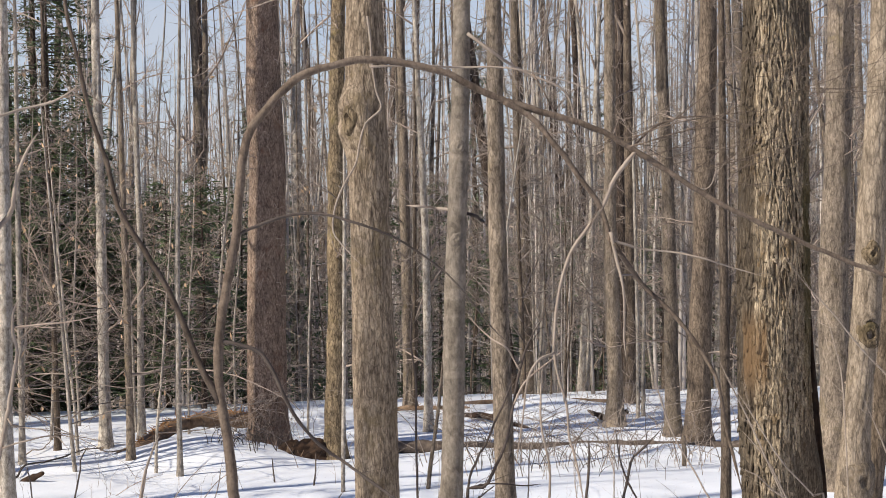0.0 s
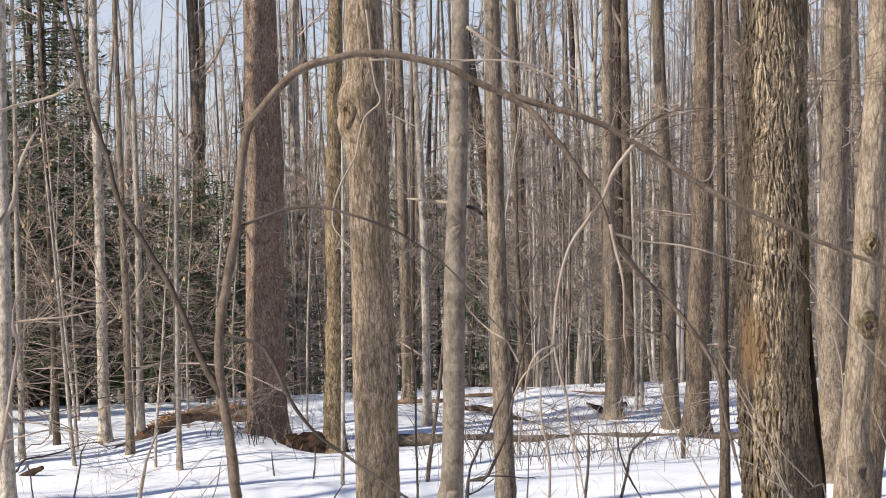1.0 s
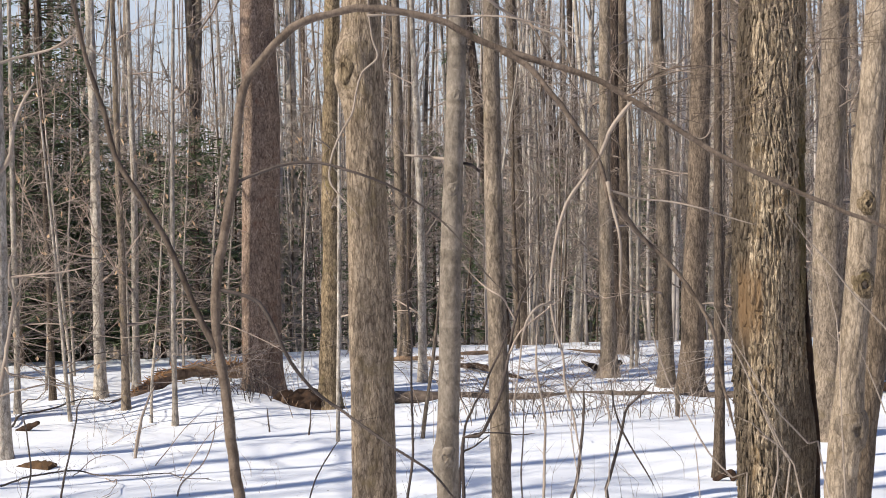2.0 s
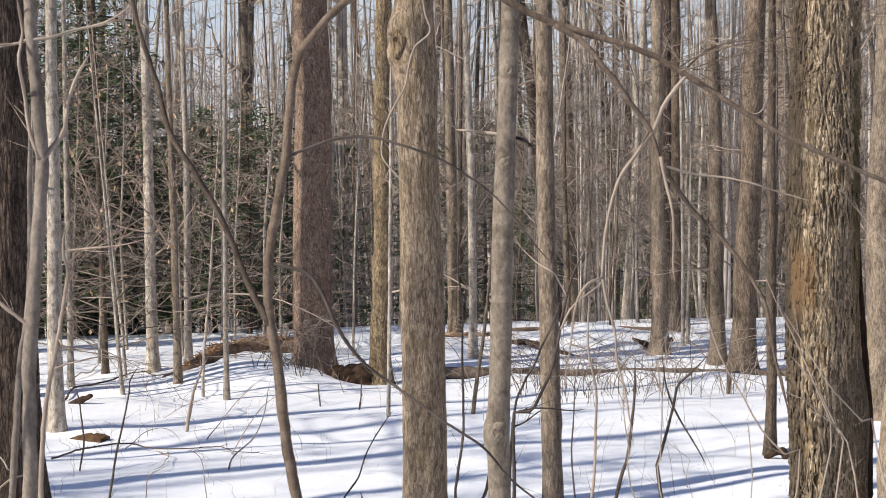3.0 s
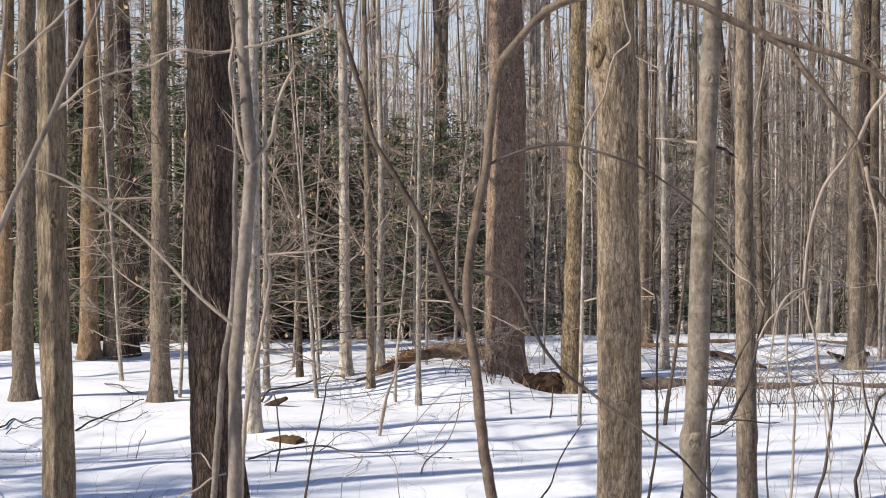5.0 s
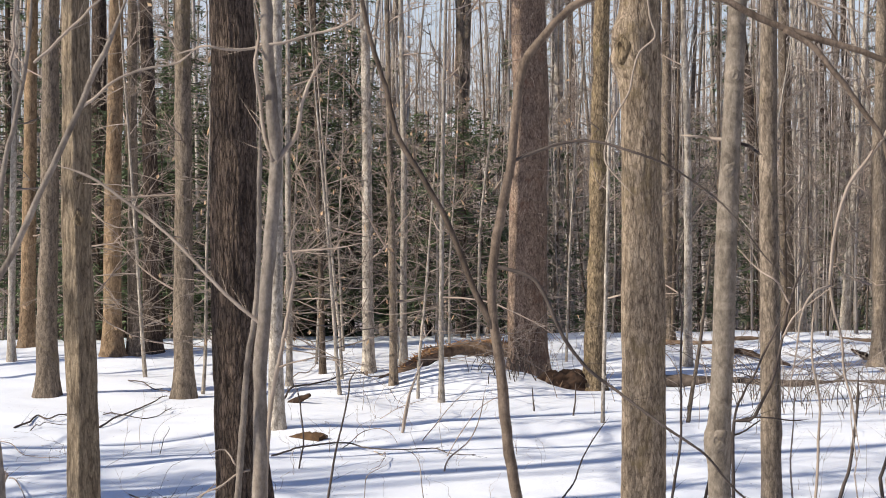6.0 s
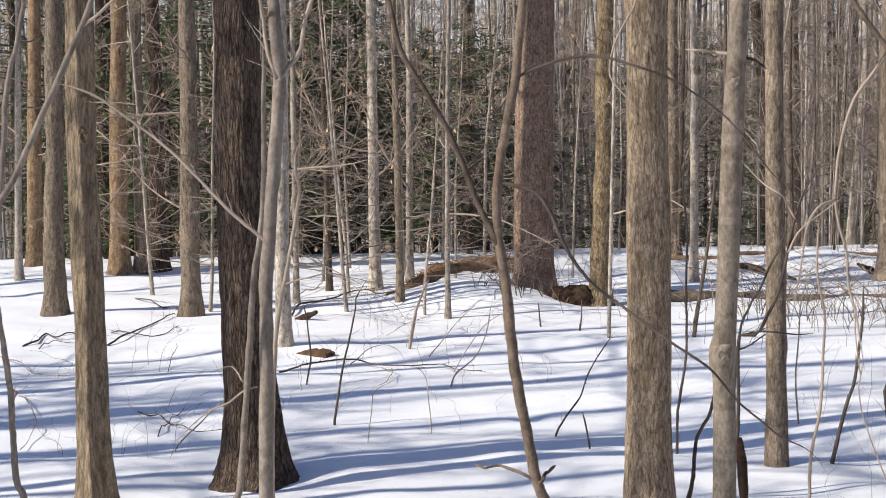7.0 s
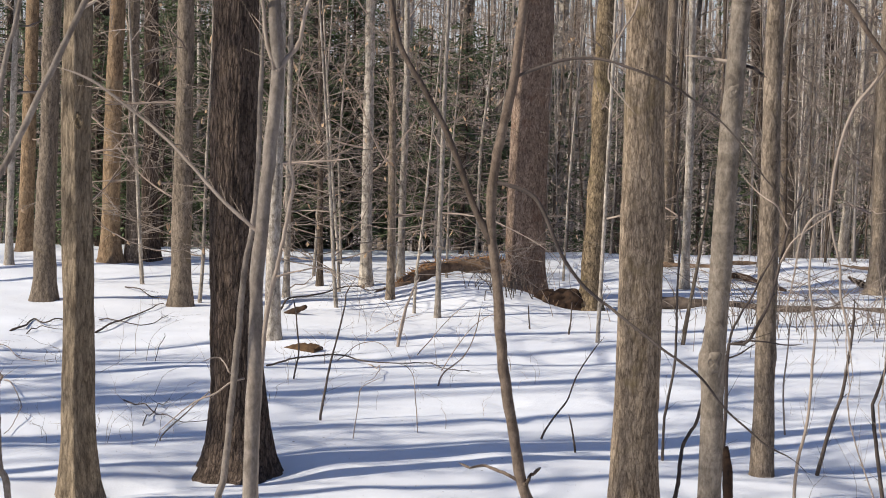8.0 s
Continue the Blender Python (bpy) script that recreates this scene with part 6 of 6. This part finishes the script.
HEMLOCKS = [hemlock("hemlock", "tall dark green hemlock with drooping sprays", 101, 12.0, 0.13, 2.3),
            hemlock("hemlock", "young dark green hemlock in the understory", 102, 6.0, 0.05, 1.6),
            hemlock("hemlock", "small dark green hemlock in the understory", 103, 4.2, 0.04, 1.4)]
HEMLOCKS[0].matrix_world = pose(-4.9, 36.0, gz(-4.9, 36.0))
HEMLOCKS[1].matrix_world = pose(-5.7, 34.2, gz(-5.7, 34.2))
HEMLOCKS[2].matrix_world = pose(-3.5, 33.5, gz(-3.5, 33.5))
for k, x, y, turn in [(2, -6.9, 31.0, 33), (1, -6.0, 33.2, 12), (1, -4.5, 33.6, 100), (2, -2.6, 34.0, 190), (1, -7.3, 34.6, 275), (2, -1.4, 34.4, 45), (1, -5.2, 35.6, 150), (0, -5.4, 38.0, 70), (0, -7.0, 40.5, 10), (1, -9.4, 33.0, 240), (2, -4.6, 31.2, 140), (2, -1.6, 31.6, 10), (2, -8.2, 31.6, 170), (1, -3.9, 34.2, 60), (2, -1.0, 35.2, 230), (1, -8.6, 36.0, 310), (1, -7.8, 37.0, 40), (2, 0.1, 38.0, 80), (0, -9.6, 44.0, 120), (1, -6.2, 34.5, 200), (1, -4.0, 38.5, 250), (2, 1.4, 40.0, 20),
                      (1, 3.6, 44.0, 300), (2, -5.4, 32.4, 310), (2, -2.9, 35.0, 75), (1, -10.5, 38.0, 15), (0, -13.0, 42.0, 220), (1, -0.4, 41.0, 190), (2, -2.3, 32.8, 260), (1, -5.3, 40.0, 95), (2, -9.0, 34.5, 205),
                      (0, 5.5, 54.0, 40), (1, 2.2, 43.0, 130), (1, 7.5, 49.0, 215), (0, 10.5, 58.0, 330), (2, 4.8, 42.0, 75), (1, 9.8, 47.0, 160), (0, -0.6, 52.0, 250), (1, 12.5, 52.0, 20), (1, -6.7, 31.9, 270)]:
    copy_thing(HEMLOCKS[k], pose(x, y, gz(x, y), 0, 0, turn))

# ---------------------------------------------------------------- the woods beyond and around


def wood_tree(seed, height, r, low, mat, label, fork=False):
    """A bare forest tree with a trunk that wanders as it rises; some part into two stems."""
    rng = np.random.default_rng(seed)
    t = thing("forest_tree", 0, 0, 0, label, "tree", "woods beyond the snow")
    line, dx, lean = [], 0.0, rng.normal(0, 0.02)
    for z in np.arange(0.8, height * 0.8, 1.1):
        lean = 0.75 * lean + rng.normal(0, 0.022)
        dx += lean * 1.1
        line.append((dx, z))
    pile, axis, radius = trunk_pile(line, r, height, 9, 0.65, "smooth", seed, 0.5, fine_top=height * 0.9)
    if fork:
        z, way = height * rng.uniform(0.12, 0.25), np.array([rng.choice([-1, 1]) * 0.22, rng.normal(0, 0.1), 1.0])
        pts = [np.array([axis(z), 0.0, z])]
        for k in range(9):
            way = way * np.array([0.82, 0.82, 1.0]) + np.array([rng.normal(0, 0.03), rng.normal(0, 0.03), 0])
            pts.append(pts[-1] + way * height * 0.075)
        pile.tube(smooth_line(pts, 24), np.linspace(r * 0.72, r * 0.15, 24), 9, False)
    part("trunk", pile, mat, t)
    part("crown", crown_pile(rng, axis, radius, low * 0.45, height, 19, 2.7, (0.1, 1.2), 4, 5, 1.2), TWIG, t, "bare grey-brown limbs and twigs")
    return t


WOODS = [wood_tree(120, 17, 0.11, 4.0, GREY, "slender pale grey bare forest tree"), wood_tree(121, 15, 0.07, 3.0, GREY, "forked pale grey bare forest tree", True),
         wood_tree(122, 19, 0.15, 6.0, MAPLE, "straight grey-brown bare forest tree"), wood_tree(123, 14, 0.055, 2.5, TAN, "thin tan bare forest tree"),
         wood_tree(124, 16, 0.09, 3.5, MAPLE, "forked grey-brown bare forest tree", True), wood_tree(125, 20, 0.17, 7.0, FURROWED, "dark brown bare forest tree"),
         wood_tree(126, 13, 0.045, 2.0, GREY, "thin pale bare forest tree"), wood_tree(127, 16, 0.075, 3.0, GREY, "slim forked grey bare forest tree", True)]
scatter(WOODS, wedge_spots(np.random.default_rng(9), 160, 34, 80, -23, 24, 0.75) + wedge_spots(np.random.default_rng(19), 50, 33, 60, 6, 23), 10)


# unseen tree, placed so that its crown shades the feet of the near trunks
shade = thing("maple_tree", -9.4, 7.0, gz(-9.4, 7.0), "unseen bare maple with a dense twiggy crown, added for shade", "tree")
pile, axis, radius = trunk_pile([(0.0, 1.0), (0.05, 5.0), (0.1, 9.0)], 0.12, 11.6, 12, 0.3, "smooth", 49, 0.4)
part("trunk", pile, MAPLE, shade)
part("crown", crown_pile(np.random.default_rng(49), axis, radius, 7.6, 9.4, 14, 2.3, (0.0, 0.5), 7, 8, 1.9), TWIG, shade, "dense bare limbs and twigs")


# more unseen copies, set to shade the snow and the left maple's upper trunk
for x, y, turn in ((-13.0, 9.8, 70), (-15.0, 13.2, 160), (-8.1, 12.4, 280), (-9.1, 14.8, 20), (-9.5, 10.45, 110), (-8.1, 9.45, 200), (-14.2, 11.4, 310), (-11.9, 9.0, 50), (-16.4, 12.0, 140)):
    copy_thing(shade, pose(x, y, gz(x, y), 0, 0, turn))


SUNLIT = [(3.49, 12.4), (3.79, 12.0), (-3.38, 12.5), (0.58, 11.7), (1.69, 13.9), (-0.35, 25.1), (-4.82, 22.8), (-7.05, 27.9), (4.89, 27.0), (0.50, 24.3), (-1.5, 8.5)]


def side_spots(rng, step):
    """Spots round the clearing that the camera never sees, but whose shadows fall across the snow."""
    out = []
    sx, sy = math.cos(SUN_AZ), math.sin(SUN_AZ)
    for x in np.arange(-34, 36, step):
        for y in np.arange(-18, 34, step):
            px, py = x + rng.uniform(-1.3, 1.3), y + rng.uniform(-1.3, 1.3)
            if abs(math.degrees(math.atan2(px, py))) < 24.5 + 25 / max(2.0, math.hypot(px, py)) or math.hypot(px, py) < 3.5:
                continue
            if py > 12 and rng.random() < 0.12:
                continue
            # gaps through which the sun reaches the great trunks
            if any(0 < (tx - px) * sx + (ty - py) * sy < 26 and abs((py - ty) * sx - (px - tx) * sy) < 0.6 for tx, ty in SUNLIT):
                continue
            out.append((px, py))
    return out


def side_woods():
    """The trees round the clearing, joined."""
    kinds = []
    for k, (h, r, low) in enumerate([(17, 0.16, 6.0), (15, 0.10, 5.0), (19, 0.21, 8.0), (13, 0.07, 4.0)]):
        rng = np.random.default_rng(140 + k)
        pile, axis, radius = trunk_pile([(0.0, 1.0), (rng.normal(0, 0.12), h * 0.3), (rng.normal(0, 0.25), h * 0.6)], r, h, 10, 0.8, "smooth", k, 0.4, fine_top=h * 0.9)
        kinds.append((pile, crown_pile(rng, axis, radius, low, h, 12, 2.8, (0.3, 1.2), 3, 5), crown_pile(rng, axis, radius, low, h, 8, 2.4, (0.5, 1.2), 1, 1)))
    rng = np.random.default_rng(12)
    p = Pile()
    for k, (x, y) in enumerate(side_spots(np.random.default_rng(11), 3.9)):
        a, sc = rng.uniform(0, 6.28), rng.uniform(0.85, 1.2)
        turn = np.array([[math.cos(a), -math.sin(a), 0], [math.sin(a), math.cos(a), 0], [0, 0, 1.0]]) * sc
        for pile in (kinds[k % 4][0], kinds[k % 4][1 if x < 2 else 2]):
            v = np.concatenate(pile.verts) @ turn.T + np.array([x, y, gz(x, y) - 0.05])
            p.add(v, np.concatenate(pile.quads) if pile.quads else None, np.concatenate(pile.tris) if pile.tris else None)
    tagged(new("side_woods", p.mesh("side_woods", MAPLE)), "bare grey-brown woods round the clearing", "woods", kind="stuff")


side_woods()


def pole_wood(p, rng, base, h, r, wander, limbs, length, twig_r, sides):
    """Bare poles that wander as they rise, with curved side branches and a few twigs on each."""
    n = len(base)
    steps = 7
    for k in range(n):
        sway = np.cumsum(rng.normal(0, wander, (steps, 2)), axis=0) * h[k] / steps + rng.normal(0, 0.025, 2) * h[k] * np.linspace(0, 1, steps)[:, None]
        pts = np.concatenate([sway - sway[0], np.linspace(0, h[k], steps)[:, None]], 1) + base[k]
        p.tube(pts, r[k] * (1 - 0.82 * np.linspace(0, 1, steps) ** 1.1), sides, False)
        u = 0.06 + 0.9 * rng.random(limbs) ** 0.9
        at = np.stack([np.interp(u, np.linspace(0, 1, steps), pts[:, c]) for c in range(3)], 1)
        az, el = rng.uniform(0, 2 * math.pi, limbs), rng.normal(0.55, 0.35, limbs)
        way = np.stack([np.cos(az) * np.cos(el), np.sin(az) * np.cos(el), np.sin(el)], 1)
        reach = length * rng.uniform(0.35, 1.2, limbs) * (1.1 - 0.6 * u)
        way2 = way + rng.normal(0, 0.28, (limbs, 3)) + np.array([0, 0, 0.15])
        mid = at + way * reach[:, None] * 0.5
        tip = mid + way2 * reach[:, None] * 0.5
        gauge = twig_r * rng.uniform(0.8, 1.5, limbs)
        p.slivers(at, mid + (mid - at) * 0.12, gauge * 1.2)
        p.slivers(mid - way * reach[:, None] * 0.05, tip, gauge)
        m = limbs * 2
        j, f = rng.integers(0, limbs, m), rng.random((m, 1))
        o = np.where(f < 0.5, at[j] + (mid - at)[j] * f * 2, mid[j] + (tip - mid)[j] * (f * 2 - 1))
        tw = way2[j] + rng.normal(0, 0.5, (m, 3))
        p.slivers(o, o + tw * reach[j][:, None] * rng.uniform(0.15, 0.5, (m, 1)), np.full(m, twig_r * 0.7))


def wedge_bases(rng, n, left, right, near, far, power, sink):
    a, d = np.radians(rng.uniform(left, right, n)), near + (far - near) * rng.random(n) ** power
    x, y = np.sin(a) * d, np.cos(a) * d
    return np.stack([x, y, ground_z(x, y) - sink], 1)


def far_woods():
    rng = np.random.default_rng(13)
    p = Pile()
    base = wedge_bases(rng, 1000, -26, 27, 62, 150, 0.8, 0.3)
    pole_wood(p, rng, base, rng.uniform(11, 20, 1000), 0.05 + 0.11 * rng.random(1000) ** 1.5, 0.022, 11, 2.6, 0.012, 5)
    tagged(new("far_woods", p.mesh("far_woods", DEEP_TWIG)), "dense bare grey-brown woods in the distance", "woods", kind="stuff")


far_woods()


def thicket():
    """Dense slender growth between the near trees and the far woods: pale bare poles with a web of twigs."""
    rng = np.random.default_rng(23)
    p = Pile()
    base = wedge_bases(rng, 760, -23, 24, 34, 84, 0.75, 0.2)
    pole_wood(p, rng, base, rng.uniform(6, 15, 760), 0.016 + 0.05 * rng.random(760) ** 2, 0.028, 20, 1.7, 0.0065, 5)
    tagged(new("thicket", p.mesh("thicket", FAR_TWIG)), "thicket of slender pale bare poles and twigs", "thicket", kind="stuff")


thicket()


def wooded_ridge():
    """A far wooded ridge that closes the view."""
    n = 160
    a = np.radians(np.linspace(-60, 60, n))
    top = 3.0 + 5.5 * fractal(np.linspace(0, 40, n), np.zeros(n), np.zeros(n), 4, 4)
    p = Pile()
    v = np.concatenate([np.stack([np.sin(a) * 210, np.cos(a) * 210, np.full(n, -45.0)], 1), np.stack([np.sin(a) * 222, np.cos(a) * 222, top], 1)])
    i = np.arange(n - 1)
    p.add(v, np.stack([i, i + 1, n + i + 1, n + i], 1))
    tagged(new("backdrop", p.mesh("backdrop", DISTANCE)), "far wooded ridge in winter brown", "hill", kind="structure")


wooded_ridge()


def sky_wall():
    """Unseen brown wall that closes the sides and back, added to block low skylight."""
    n = 220
    a = np.radians(np.linspace(36, 324, n))
    top = 15.0 + 6.0 * fractal(np.linspace(0, 90, n), np.zeros(n), np.zeros(n), 6, 4)
    x, y = np.sin(a) * 50, np.cos(a) * 50
    v = np.concatenate([np.stack([x, y, ground_z(x, y) - 1.0], 1), np.stack([x * 1.06, y * 1.06, top], 1)])
    i = np.arange(n - 1)
    p = Pile()
    p.add(v, np.stack([i, i + 1, n + i + 1, n + i], 1))
    tagged(new("backdrop", p.mesh("backdrop", DISTANCE)), "unseen brown wall in place of woods, blocks low skylight", "woods", kind="structure")


sky_wall()
